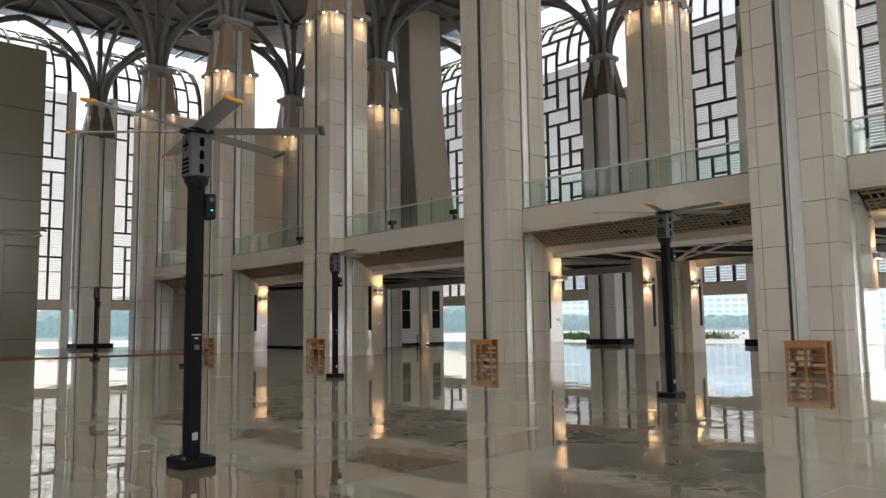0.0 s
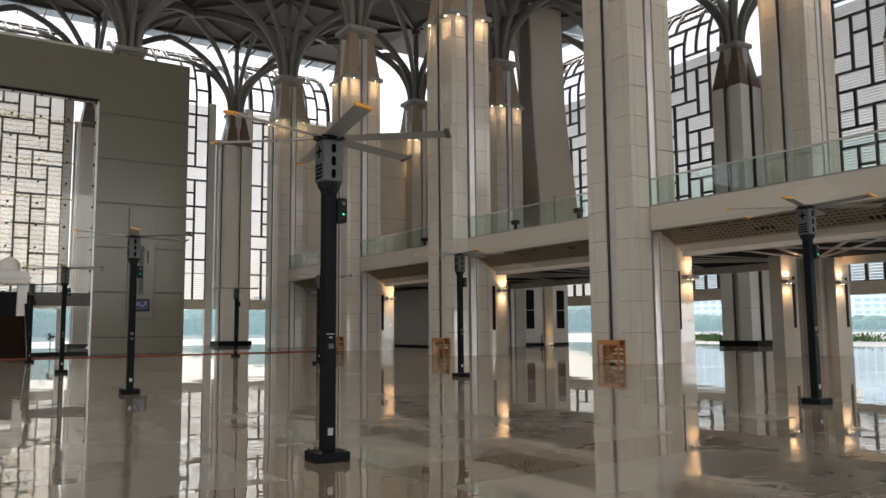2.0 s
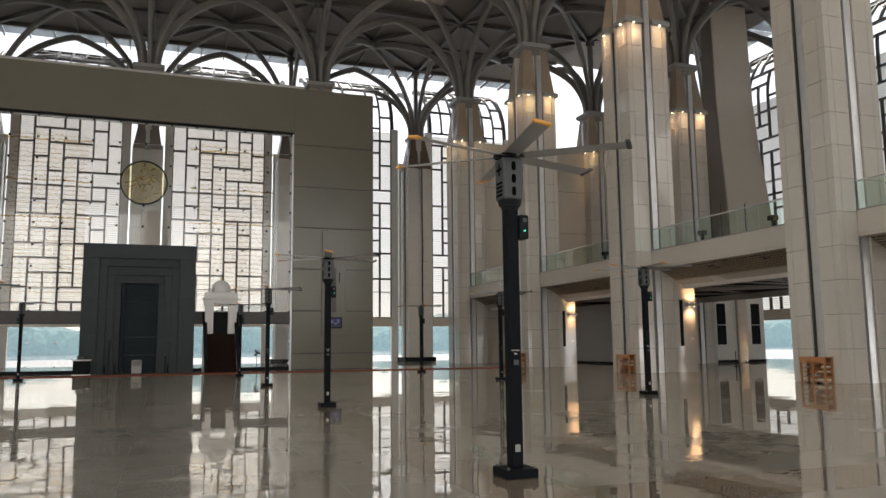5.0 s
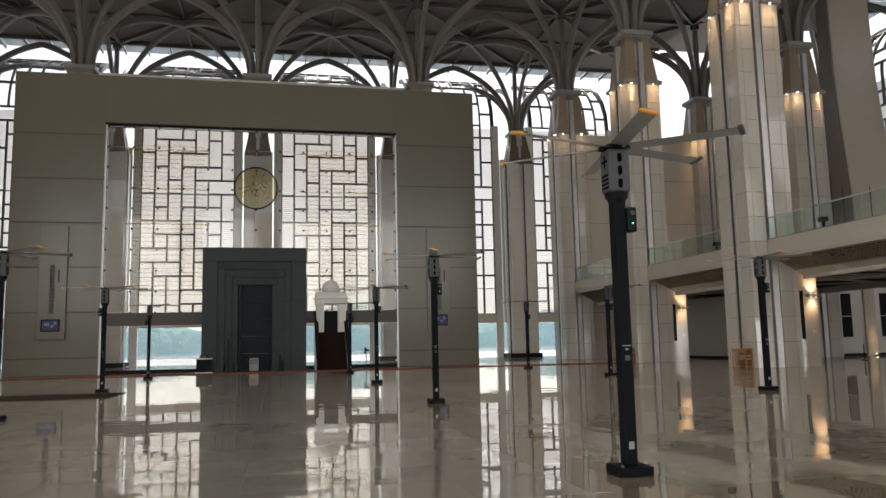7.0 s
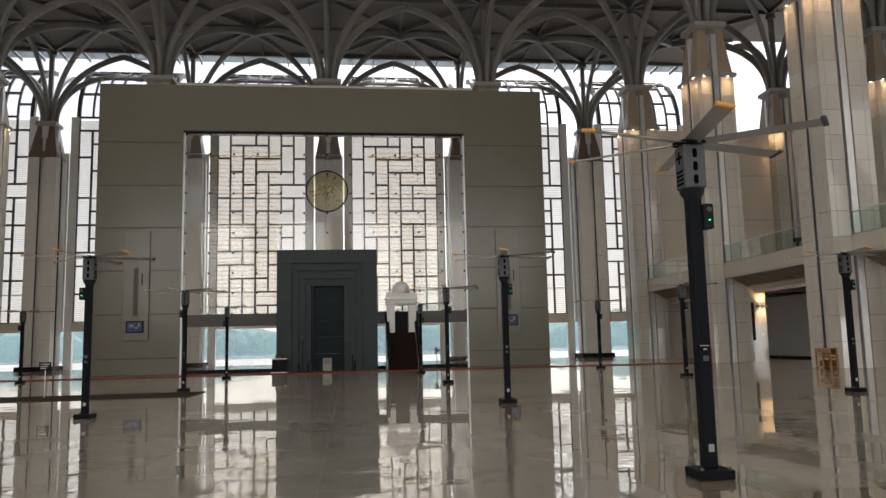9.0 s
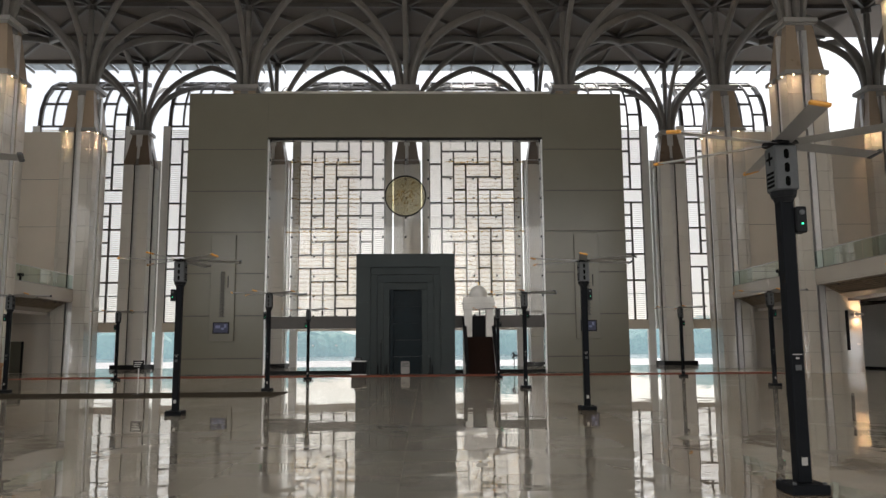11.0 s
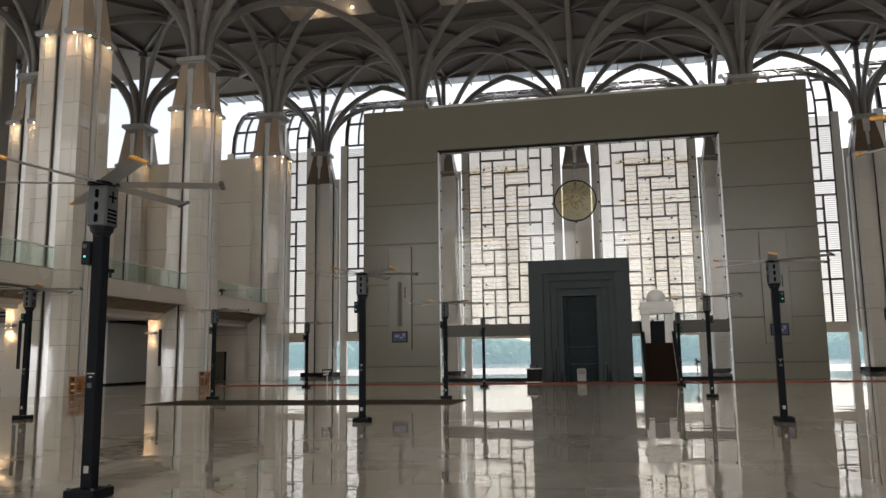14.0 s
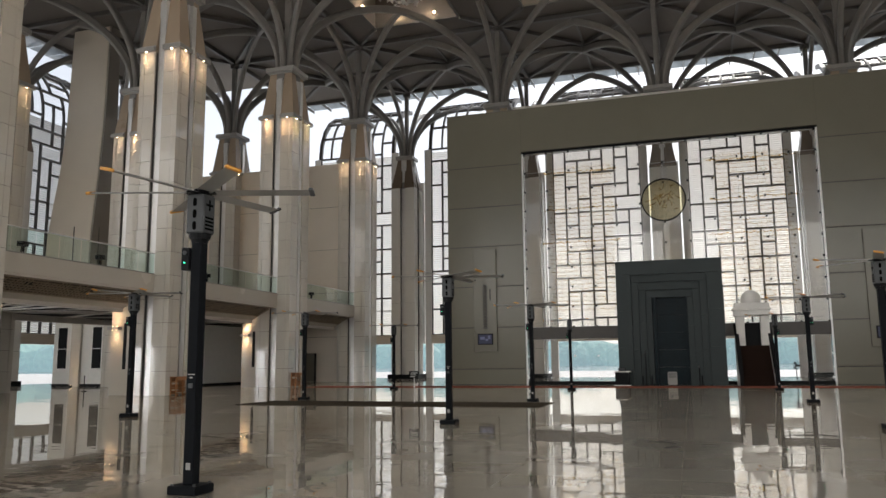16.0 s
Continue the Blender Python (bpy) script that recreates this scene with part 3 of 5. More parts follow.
def chandelier(x, y):
    c = thing("chandelier", "faceted crystal chandelier inside a ceiling coffer", "chandelier", "coffer chandeliers")
    rnd = random.Random(int(x * 10 + 500))
    bm = bmesh.new()
    for n in range(90):
        a, r = rnd.random() * 6.283, 1.9 * math.sqrt(rnd.random())
        m = Matrix.Translation((x + r * math.cos(a), y + r * math.sin(a), CEILZ + rnd.uniform(0.2, 1.3))) @ Euler((rnd.random() * 3, rnd.random() * 3, 0)).to_matrix().to_4x4()
        slab(bm, -0.16, -0.01, -0.3, 0.16, 0.01, 0.3, m)
    part("crystal", bm, CHANNEL, c)
    bm = bmesh.new()
    round_bar(bm, x, y, CEILZ + 1.4, CEILZ + 2.6, 0.05)
    round_bar(bm, x, y, CEILZ + 1.45, CEILZ + 1.6, 1.4, 1.4, 20)
    part("hanger", bm, BEAM, c)


def coffer_lamps():
    d = bpy.data.lights.new("coffer_light", "POINT")
    d.energy, d.color, d.shadow_soft_size = 11, (1.0, 0.72, 0.42), 0.08
    for a in range(4):
        x0, y0 = XC + PX * (a - 2), 49.2
        for x, y, lit in ((x0 + 2.9, y0 + 7.2, 1), (x0 + 4.9, y0 + 10.2, 1), (x0 + 8.3, y0 + 10.2, 1), (x0 + 10.3, y0 + 7.2, 1)):
            c = thing("coffer_lamp", "small warm lamp on the wall of a ceiling coffer", "lamp", "coffer lamps")
            bm = bmesh.new()
            round_bar(bm, x, y, CEILZ + 0.62, CEILZ + 0.68, 0.12, 0.05)
            part("bracket", bm, BEAM, c)
            bm = bmesh.new()
            round_bar(bm, x, y, CEILZ + 0.5, CEILZ + 0.62, 0.07, 0.10)
            part("bulb", bm, LAMP, c)
            new("coffer_light", d).location = (x + (0.25 if x < x0 + 6 else -0.25), y - 0.25, CEILZ + 0.56)


def coffer_fill():
    """Unseen fill discs added in the hall's coffers to brighten the floor and columns."""
    d = bpy.data.lights.new("chandelier_light", "AREA")
    d.shape, d.size, d.energy, d.color = "DISK", 3.0, 150, (1.0, 0.91, 0.80)
    for a in (-1.5, -0.5, 0.5, 1.5):
        for b in range(-2, 4):
            new("chandelier_light", d).location = (XC + PX * a, 9.9 + PY * (b + 0.5), CEILZ + 2.3)


# ---- facade bays ----
ZC, R, SILL = 24.5, 6.5, 4.45
FLAT = ZC - SILL


def profile(s):
    """Outward and upward place on the bay's skin, s metres from the sill."""
    if s <= FLAT:
        return 0.0, SILL + s
    a = (s - FLAT) / R
    return R * (1 - math.cos(a)), ZC + R * math.sin(a)


def bay_window(fine=True):
    w = thing("bay_window", "tall louvred glass bay with dark basketweave mullions curving outward", "window", "facade bays", kind="structure")
    rnd = random.Random(11)
    W, NC, NR = 8.68, 7, 22
    cw = W / NC
    ch = [FLAT / 15] * 15 + [R * radians(80) / 7] * 7
    ss = [sum(ch[:n]) for n in range(NR + 1)]
    weave = ("URSXYPW", "URSVVPW", "MRSTOPW", "MNNHOLQ", "JJGHKLQ", "AFGHCIE", "ABByCDE", "txuyzzw", "tnuorvw", "jnqorss", "jnkoppm", "jgkllim", "aghhdif", "abbcdef")
    used, cells = set(), []
    for r, row in enumerate(weave):
        for c, mark in enumerate(row):
            if (r, c) not in used:
                wide = c + 1 < NC and row[c + 1] == mark
                tall = r + 1
                while tall < len(weave) and weave[tall][c] == mark:
                    tall += 1
                cells.append((c, c + 1 + wide, r, tall))
                used |= {(k, c + e) for k in range(r, tall) for e in range(1 + wide)}
    for r in range(len(weave), NR):
        for c in range(NC):
            if (r, c) in used:
                continue
            across = c + 1 < NC and (r, c + 1) not in used
            upward = r + 1 < NR
            if across and (not upward or rnd.random() < 0.5):
                used |= {(r, c), (r, c + 1)}
                cells.append((c, c + 2, r, r + 1))
            elif upward:
                used |= {(r, c), (r + 1, c)}
                cells.append((c, c + 1, r, r + 2))
            else:
                used.add((r, c))
                cells.append((c, c + 1, r, r + 1))

    def strip(bm, xa, xb, sa, sb, t0, t1):
        n = 1 if sb <= FLAT + 1e-6 else 5
        rings = []
        for k in range(n + 1):
            s = sa + (sb - sa) * k / n
            y, z = profile(s)
            a = max(0, (s - FLAT) / R)
            ny, nz = math.cos(a), -math.sin(a)
            rings.append([bm.verts.new((x, y + ny * t, z + nz * t)) for x, t in ((xa, t0), (xb, t0), (xb, t1), (xa, t1))])
        for p, q in zip(rings, rings[1:]):
            for m in range(4):
                bm.faces.new((p[m], p[(m + 1) % 4], q[(m + 1) % 4], q[m]))
        bm.faces.new(rings[0][::-1])
        bm.faces.new(rings[-1])

    b = 0.085
    rest = []
    for c0, c1, r0, r1 in cells:
        xa, xb, sa, sb = -W / 2 + c0 * cw, -W / 2 + c1 * cw, ss[r0], ss[r1]
        bm = bmesh.new()
        strip(bm, xa, xa + b, sa, sb, -0.12, 0.1)
        strip(bm, xb - b, xb, sa, sb, -0.12, 0.1)
        strip(bm, xa + b, xb - b, sa, sa + b, -0.12, 0.1)
        strip(bm, xa + b, xb - b, sb - b, sb, -0.12, 0.1)
        if not fine:
            rest.append(bm)
            continue
        fr = part("mullion", bm, MULLION, w)
        bm = bmesh.new()
        n = 1 if sb <= FLAT + 1e-6 else 5
        rows = []
        for k in range(n + 1):
            y, z = profile(sa + b + (sb - sa - 2 * b) * k / n)
            rows.append((bm.verts.new((xa + b, y, z)), bm.verts.new((xb - b, y, z))))
        for p, q in zip(rows, rows[1:]):
            bm.faces.new((p[0], p[1], q[1], q[0]))
        pane = part("pane", bm, CLEAR, fr)
        pane.visible_shadow = False
    if rest:
        whole = bmesh.new()
        for bm in rest:
            tmp = bpy.data.meshes.new("tmp")
            bm.to_mesh(tmp)
            bm.free()
            whole.from_mesh(tmp)
            bpy.data.meshes.remove(tmp)
        part("mullion", whole, MULLION, w)
    bm = bmesh.new()
    s = 0.1
    while fine and s < FLAT - 0.1:
        y, z = profile(s)
        a = max(0, (s - FLAT) / R)
        m = Matrix.Translation((0, y + 0.30, z)) @ Matrix.Rotation(radians(-42), 4, "X")
        slab(bm, -W / 2, 0, -0.006, W / 2, 0.175, 0.006, m)
        s += 0.205
    if not fine:
        slab(bm, -W / 2, 0.3, SILL, W / 2, 0.34, SILL + 0.05)
    part("louvre", bm, LOUVRE, w, "thin grey horizontal louvres outside the glass")
    for sx in (-1, 1):
        bm = bmesh.new()
        xa, xb = (W / 2, W / 2 + 0.74) if sx > 0 else (-W / 2 - 0.74, -W / 2)
        strip(bm, xa, xb, -SILL, FLAT, -0.16, 0.3)
        part("jamb", bm, WHITE, w)
        bm = bmesh.new()
        xa, xb = (W / 2, W / 2 + 0.28) if sx > 0 else (-W / 2 - 0.28, -W / 2)
        strip(bm, xa, xb, FLAT, ss[-1] + 0.4, -0.16, 0.3)
        part("curved_jamb", bm, MULLION, w, "dark curved edge rib")
        xi = sorted((sx * 5.22, sx * 6.6))
        part("infill", boxes((xi[0], 0.0, 3.55, xi[1], 0.35, 20.9)), WHITE, w)
    for k in (2, 5, 9) if fine else ():
        bm = bmesh.new()
        strip(bm, -W / 2, W / 2, ss[k] - 0.07, ss[k] + 0.07, 0.12, 0.24)
        part("transom", bm, CHANNEL, w, "pale grey horizontal transom")
    bm = bmesh.new()
    strip(bm, -W / 2, W / 2, ss[-1], ss[-1] + 0.35, -0.25, 0.25)
    part("head", bm, MULLION, w)
    part("sill", boxes((-W / 2, -0.45, 3.55, W / 2, 0.5, SILL)), BEIGE, w)
    bm = bmesh.new()
    bm.faces.new([bm.verts.new(v) for v in ((-W / 2, 0, 0.02), (W / 2, 0, 0.02), (W / 2, 0, 3.55), (-W / 2, 0, 3.55))])
    lower = part("door_glass", bm, CLEAR, w)
    lower.visible_shadow = False
    return w


def facade_all():
    seen = [(XC + PX * (i + 0.5) - 0.22, 77.0, 0) for i in range(-3, 3)]
    seen += [(52.6, 9.9 + PY * (j + 0.5), -90) for j in range(0, 4)]
    seen += [(-56.2, 9.9 + PY * (j + 0.5), 90) for j in range(1, 4)]
    # Rear and south bays are out of view, assumed like the others, letting light in.
    rear = [(52.6, 9.9 + PY * (j + 0.5), -90) for j in range(-3, 0)]
    rear += [(-56.2, 9.9 + PY * (j + 0.5), 90) for j in range(-3, 1)]
    rear += [(XC + PX * (i + 0.5), -31.2, 180) for i in range(-4, 4)]
    for spots, w in ((seen, bay_window()), (rear, bay_window(False))):
        for (x, y, a), n in zip(spots, range(99)):
            if n == 0:
                w.matrix_basis = pose(x, y, 0, 0, 0, a)
            else:
                copy_thing(w, pose(x, y, 0, 0, 0, a))


def closing_walls():
    """Plain walls that close the hall behind the camera and at the two notched corners."""
    cuts = [XC + PX * (i + 0.5) for i in range(-4, 4)]
    bm, x = bmesh.new(), -57.0
    for c in cuts + [60]:
        slab(bm, x, -31.5, 0, min(c - 5.1, 53.4), -31, 25)
        x = c + 5.1
    tagged(part("wall_south", bm, BEIGE), "plain beige wall piers closing the hall", "wall", kind="structure")
    for n, s in ((1, 1), (2, -1)):
        x0, x1 = (25.9, 37.0) if s > 0 else (-40.6, -29.5)
        wall = tagged(part("wall_end_%d" % n, boxes((x0, 62.1, 0, x1, 62.7, 19.6)), BEIGE), "tall plain cream end wall of the side aisle", "wall", kind="structure")
        for k in range(1, 5):
            part("joint_strip", boxes((x0, 62.085, 3.9 * k - 0.012, x1, 62.1, 3.9 * k + 0.012)), CORE, wall)
        xd = 29.3 if s > 0 else -32.6
        door = tagged(part("door_%d" % n, boxes((xd - 0.55, 62.02, 0.02, xd + 0.55, 62.09, 2.5)), QIBLA), "plain service door in the end wall", "door", kind="structure")
        part("door_gap", boxes((xd + 0.4, 61.99, 0.02, xd + 0.55, 62.02, 2.5)), BLACK, door)
        xb = 25.95 if s > 0 else -29.55
        sp = thing("wall_speaker", "slim black loudspeaker on a cream wall", "loudspeaker", "wall speakers")
        part("cabinet", boxes((xb - 0.2, 61.8, 9.4, xb + 0.2, 62.1, 10.75)), BLACK, sp)
        part("grille", boxes((xb - 0.16, 61.78, 9.46, xb + 0.16, 61.8, 10.69)), MOTOR, sp)
        xo = 37.8 if s > 0 else -41.4
        tagged(part("wall_corner_%d" % n, boxes((xo - 0.3, 63.8, 0, xo + 0.3, 76.6, 19.6)), BEIGE), "cream wall closing the notched corner", "wall", kind="structure")
        xa, xb = (39.3, 50.0) if s > 0 else (-53.6, -42.9)
        tagged(part("wall_outer_%d" % n, boxes((xa, 62.1, 0, xb, 62.7, 19.6)), BEIGE), "cream outer wall beside the gallery", "wall", kind="structure")


# ---- galleries ----
def gallery(s):
    """The upper floor along one side: slab, fascia, lattice soffit, battens and glass balustrade."""
    def X(v):
        return 24.76 + v if s > 0 else -28.25 - v

    def span(a, b):
        return (X(a), X(b)) if s > 0 else (X(b), X(a))

    g = thing("gallery", "beige upper gallery deck with perforated soffit and glass rail", "gallery", kind="structure")
    x0, x1 = span(1.6, 13.6)
    part("deck", boxes((x0, -30.5, 5.75, x1, 62.1, DECK - 0.02)), BEIGE, g)
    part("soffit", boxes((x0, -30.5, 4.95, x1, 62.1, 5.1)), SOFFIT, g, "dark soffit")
    # pale beams fanning out from the outer columns across the dark soffit
    for j in range(-3, 4):
        y0, y1 = 9.9 + PY * j, 9.9 + PY * (j + 1)
        fans = [((13.3, y0 + 0.3), (1.9, y0 + PY * q)) for q in (0.12, 0.3, 0.48, 0.66, 0.84)]
        fans += [((13.3, y1 - 0.3), (1.9, y0 + PY * q)) for q in (0.12, 0.3, 0.48, 0.66, 0.84)]
        fans += [((1.9, y0 + 1.5), (13.3, y0 + PY * 0.5)), ((1.9, y1 - 1.5), (13.3, y0 + PY * 0.5))]
        for n, ((va, ya), (vb, yb)) in enumerate(fans):
            p, q = Vector((X(va), ya, 4.95)), Vector((X(vb), yb, 4.95))
            v = q - p
            bm = bmesh.new()
            slab(bm, 0, -0.08, -0.04 - 0.004 * n, v.length, 0.08, 0, Matrix.Translation(p) @ Matrix.Rotation(math.atan2(v.y, v.x), 4, "Z"))
            part("soffit_beam", bm, BATTEN, g, "pale bronze soffit beam")
    a, b = span(13.2, 13.6)
    part("cross_beam", boxes((a, -30, 4.55, b, 62, 4.95)), BATTEN, g)
    unit = Matrix.Identity(4)
    for j in range(-3, 5):
        ya, yb = 9.9 + PY * j + HALF + 0.02, 9.9 + PY * (j + 1) - HALF - 0.02
        yb = min(yb, 62.0)
        a, b = span(-0.3, 1.6)
        bm = boxes((a, ya, 5.65, b, yb, 6.45), (*sorted((X(-0.34), X(-0.3)))[:1], ya, 5.62, sorted((X(-0.34), X(-0.3)))[1], yb, 6.48))
        xs = sorted((X(-0.3), X(0.05)))
        slab(bm, xs[0], ya, 5.5, xs[1], yb, 5.648)
        part("fascia", bm, FASCIA, g)
        # inclined lattice strip under the fascia
        bm = bmesh.new()
        rnd = random.Random(40 + j)
        L, cell = yb - ya, 0.22
        ux, uz = 1.7, -0.85
        ln = math.hypot(ux, uz)

        def put(v0, v1, y0, y1):
            p = []
            for (v, y) in ((v0, y0), (v1, y0), (v1, y1), (v0, y1)):
                p.append((X(0.0 + ux * v / ln), y, 5.5 + uz * v / ln))
            q = [(x, y, z + 0.05) for x, y, z in p]
            lo = [bm.verts.new(c) for c in p]
            hi = [bm.verts.new(c) for c in q]
            bm.faces.new(lo)
            bm.faces.new(hi[::-1])
            for k in range(4):
                bm.faces.new((lo[k], lo[(k + 1) % 4], hi[(k + 1) % 4], hi[k]))

        low = ln * 0.68
        put(0, 0.08, ya, yb)
        put(low - 0.08, low, ya, yb)
        rows, cols = 6, int(L / cell)
        rh = (low - 0.16) / rows
        for r in range(rows + 1):
            c = 0
            while c < cols:
                run = rnd.choice((2, 3, 4))
                if rnd.random() < 0.95:
                    put(0.08 + r * rh - 0.022, 0.08 + r * rh + 0.022, ya + c * cell, ya + min(cols, c + run) * cell)
                c += run
        for c in range(cols + 1):
            r = rnd.choice((0, 1))
            while r < rows:
                run = rnd.choice((1, 2, 3))
                if rnd.random() < 0.9:
                    put(0.08 + r * rh, 0.08 + min(rows, r + run) * rh, ya + c * cell - 0.022, ya + c * cell + 0.022)
                r += run
        part("lattice", bm, LATTICE, g, "bronze basketweave lattice strip")
        bm = bmesh.new()
        put(low + 0.004, ln, ya, yb)
        part("edge_board", bm, FASCIA, g, "plain beige sloping board")
        a, b = span(1.62, 1.95)
        part("edge_beam", boxes((a, ya, 4.5, b, yb, 4.8)), BATTEN, g)
        a, b = span(-0.2, 1.62)
        # Black sheet added behind the lattice so that its holes read as dark.
        bm = bmesh.new()
        lo = [bm.verts.new((X(v), y, z)) for v, y, z in ((0.06, ya, 5.58), (1.66, ya, 4.86), (1.66, yb, 4.86), (0.06, yb, 5.58))]
        hi = [bm.verts.new((X(v), y, z)) for v, y, z in ((0.06, ya, 5.64), (1.66, ya, 5.2), (1.66, yb, 5.2), (0.06, yb, 5.64))]
        bm.faces.new(lo)
        bm.faces.new(hi[::-1])
        for k in range(4):
            bm.faces.new((lo[k], lo[(k + 1) % 4], hi[(k + 1) % 4], hi[k]))
        part("lattice_back", bm, BLACK, g)
    # glass balustrade, one thing a bay
    for j in range(-1, 5):
        ya, yb = 9.9 + PY * j + HALF - 0.12, 9.9 + PY * (j + 1) - HALF + 0.12
        yb = min(yb, 61.9)
        rail = thing("balustrade", "green-tinted glass balustrade along the gallery edge", "balustrade", "gallery balustrades", kind="structure")
        n = 8
        a, b = span(-0.22, -0.20)
        w = (yb - ya) / n - 0.02
        bm = bmesh.new()
        bm.faces.new([bm.verts.new(v) for v in ((a, 0.02, 6.48), (a, w, 6.48), (a, w, 7.62), (a, 0.02, 7.62))])
        pane = mesh_of(bm, BALGLASS)
        for k in range(n):
            piece("pane", pane, rail, pose(0, ya + (yb - ya) / n * k, 0))
        a, b = span(-0.26, -0.16)
        part("handrail", boxes((a, ya, 7.62, b, yb, 7.67)), CHANNEL, rail)
        part("shoe", boxes((a, ya, 6.45, b, yb, 6.55)), CHANNEL_DARK, rail)


def lower_pier(x, y, s, back=-1.0):
    """Stone wing wall beside a column under the gallery, with a black slot and a sconce."""
    p = thing("wing_pier", "cream stone wing pier with black slot and lit sconce", "pier", "wing piers", kind="structure", m=pose(x, y, 0, 0, 0, 0 if s > 0 else 180))
    q = 1 if s > 0 else -1
    bm = boxes((HALF, back, 0, 2.6, 1.0, 4.9))
    part("stone", bm, STONE, p)
    sides = (-1, 1) if back < 0 else (1,)
    for sy in sides:
        part("slot", boxes((1.55, min(sy, sy * 1.03), 1.4, 1.75, max(sy, sy * 1.03), 3.9)), BLACK, p, "black ventilation slot")
    for sy in sides:
        y0 = sy * 1.0
        bm = boxes((1.9, min(y0, y0 + sy * 0.34), 3.55, 2.6, max(y0, y0 + sy * 0.34), 3.72))
        sc = part("sconce", bm, CAPMAT, p, "wedge-shaped wall sconce")
        bm = bmesh.new()
        for xx in (2.1, 2.4):
            round_bar(bm, xx, y0 + sy * 0.16, 3.72, 3.74, 0.04)
            round_bar(bm, xx, y0 + sy * 0.16, 3.53, 3.55, 0.035)
        part("bulb", bm, LAMP_DIM, sc)
    if back < 0:
        part("signs", boxes((2.2, -1.01, 1.7, 2.42, -1.0, 1.86)), BEIGE, p, "small switch plate")


def piers_all():
    up = bpy.data.lights.new("sconce_light", "SPOT")
    up.energy, up.color, up.spot_size, up.spot_blend, up.shadow_soft_size = 45, (1.0, 0.62, 0.34), radians(140), 1.0, 0.06
    for i, s in ((2, 1), (-2, -1)):
        for j in range(0, 4):
            x, y = colx(i), 9.9 + PY * j
            lower_pier(x, y, s)
            for sy in (-1,) if j else (-1, 1):
                for dz, tz in ((3.78, 8), (3.48, 0)):
                    ob = new("sconce_light", up)
                    ob.matrix_world = look((x + s * 2.25, y + sy * 1.2, dz), (x + s * 2.25, y + sy * 1.08, tz))
    x, y = colx(3), 9.9 + PY
    for off, dy in ((-3.70, 0.0), (-0.35, -0.75)):
        lower_pier(x + off + 2.25, y + dy, -1, 0.35)
        for dz, tz in ((3.78, 8), (3.48, 0)):
            ob = new("sconce_light", up)
            ob.matrix_world = look((x + off, y + dy - 1.2, dz), (x + off, y + dy - 1.08, tz))


# ---- the prayer wall ----
def qibla_wall():
    w = thing("wall_qibla", "free-standing grey-cream panelled wall with a great glazed opening", "wall", kind="structure")
    x0, x1, a, b, top, t = -17.15, 14.05, -11.5, 8.25, 16.8, 20.1
    y0, y1 = QY, QY + 1.3
    part("core", boxes((x0 + 0.03, y0 + 0.03, 0, a - 0.03, y1 - 0.03, t - 0.03), (b + 0.03, y0 + 0.03, 0, x1 - 0.03, y1 - 0.03, t - 0.03), (a - 0.03, y0 + 0.03, top + 0.03, b + 0.03, y1 - 0.03, t - 0.03)), CORE, w)
    joints = [0.0, 1.1, 4.05, 7.0, 9.94, 12.88, 15.92, t]
    g = 0.03
    for n, (p, q) in enumerate(zip(joints, joints[1:])):
        for xa, xb in ((x0, a), (b, x1)):
            bm = boxes((xa, y0, p + g, xb, y1, q - g))
            soften(bm, 0.006)
            part("wall_panel", bm, QIBLA, w)
    bm = boxes((a + 0.004, y0, top, b - 0.004, y1, t - g))
    soften(bm, 0.006)
    part("lintel_panel", bm, QIBLA, w)
    part("head_trim", boxes((a, y0 + 0.2, top - 0.12, b, y0 + 0.32, top - 0.01)), BLACK, w)
    bm = boxes((a, y0 + 0.1, 0, a + 0.09, y0 + 0.3, top - 0.13), (b - 0.09, y0 + 0.1, 0, b, y0 + 0.3, top - 0.13))
    part("reveal_trim", bm, CHANNEL, w, "bright metal edge trim")


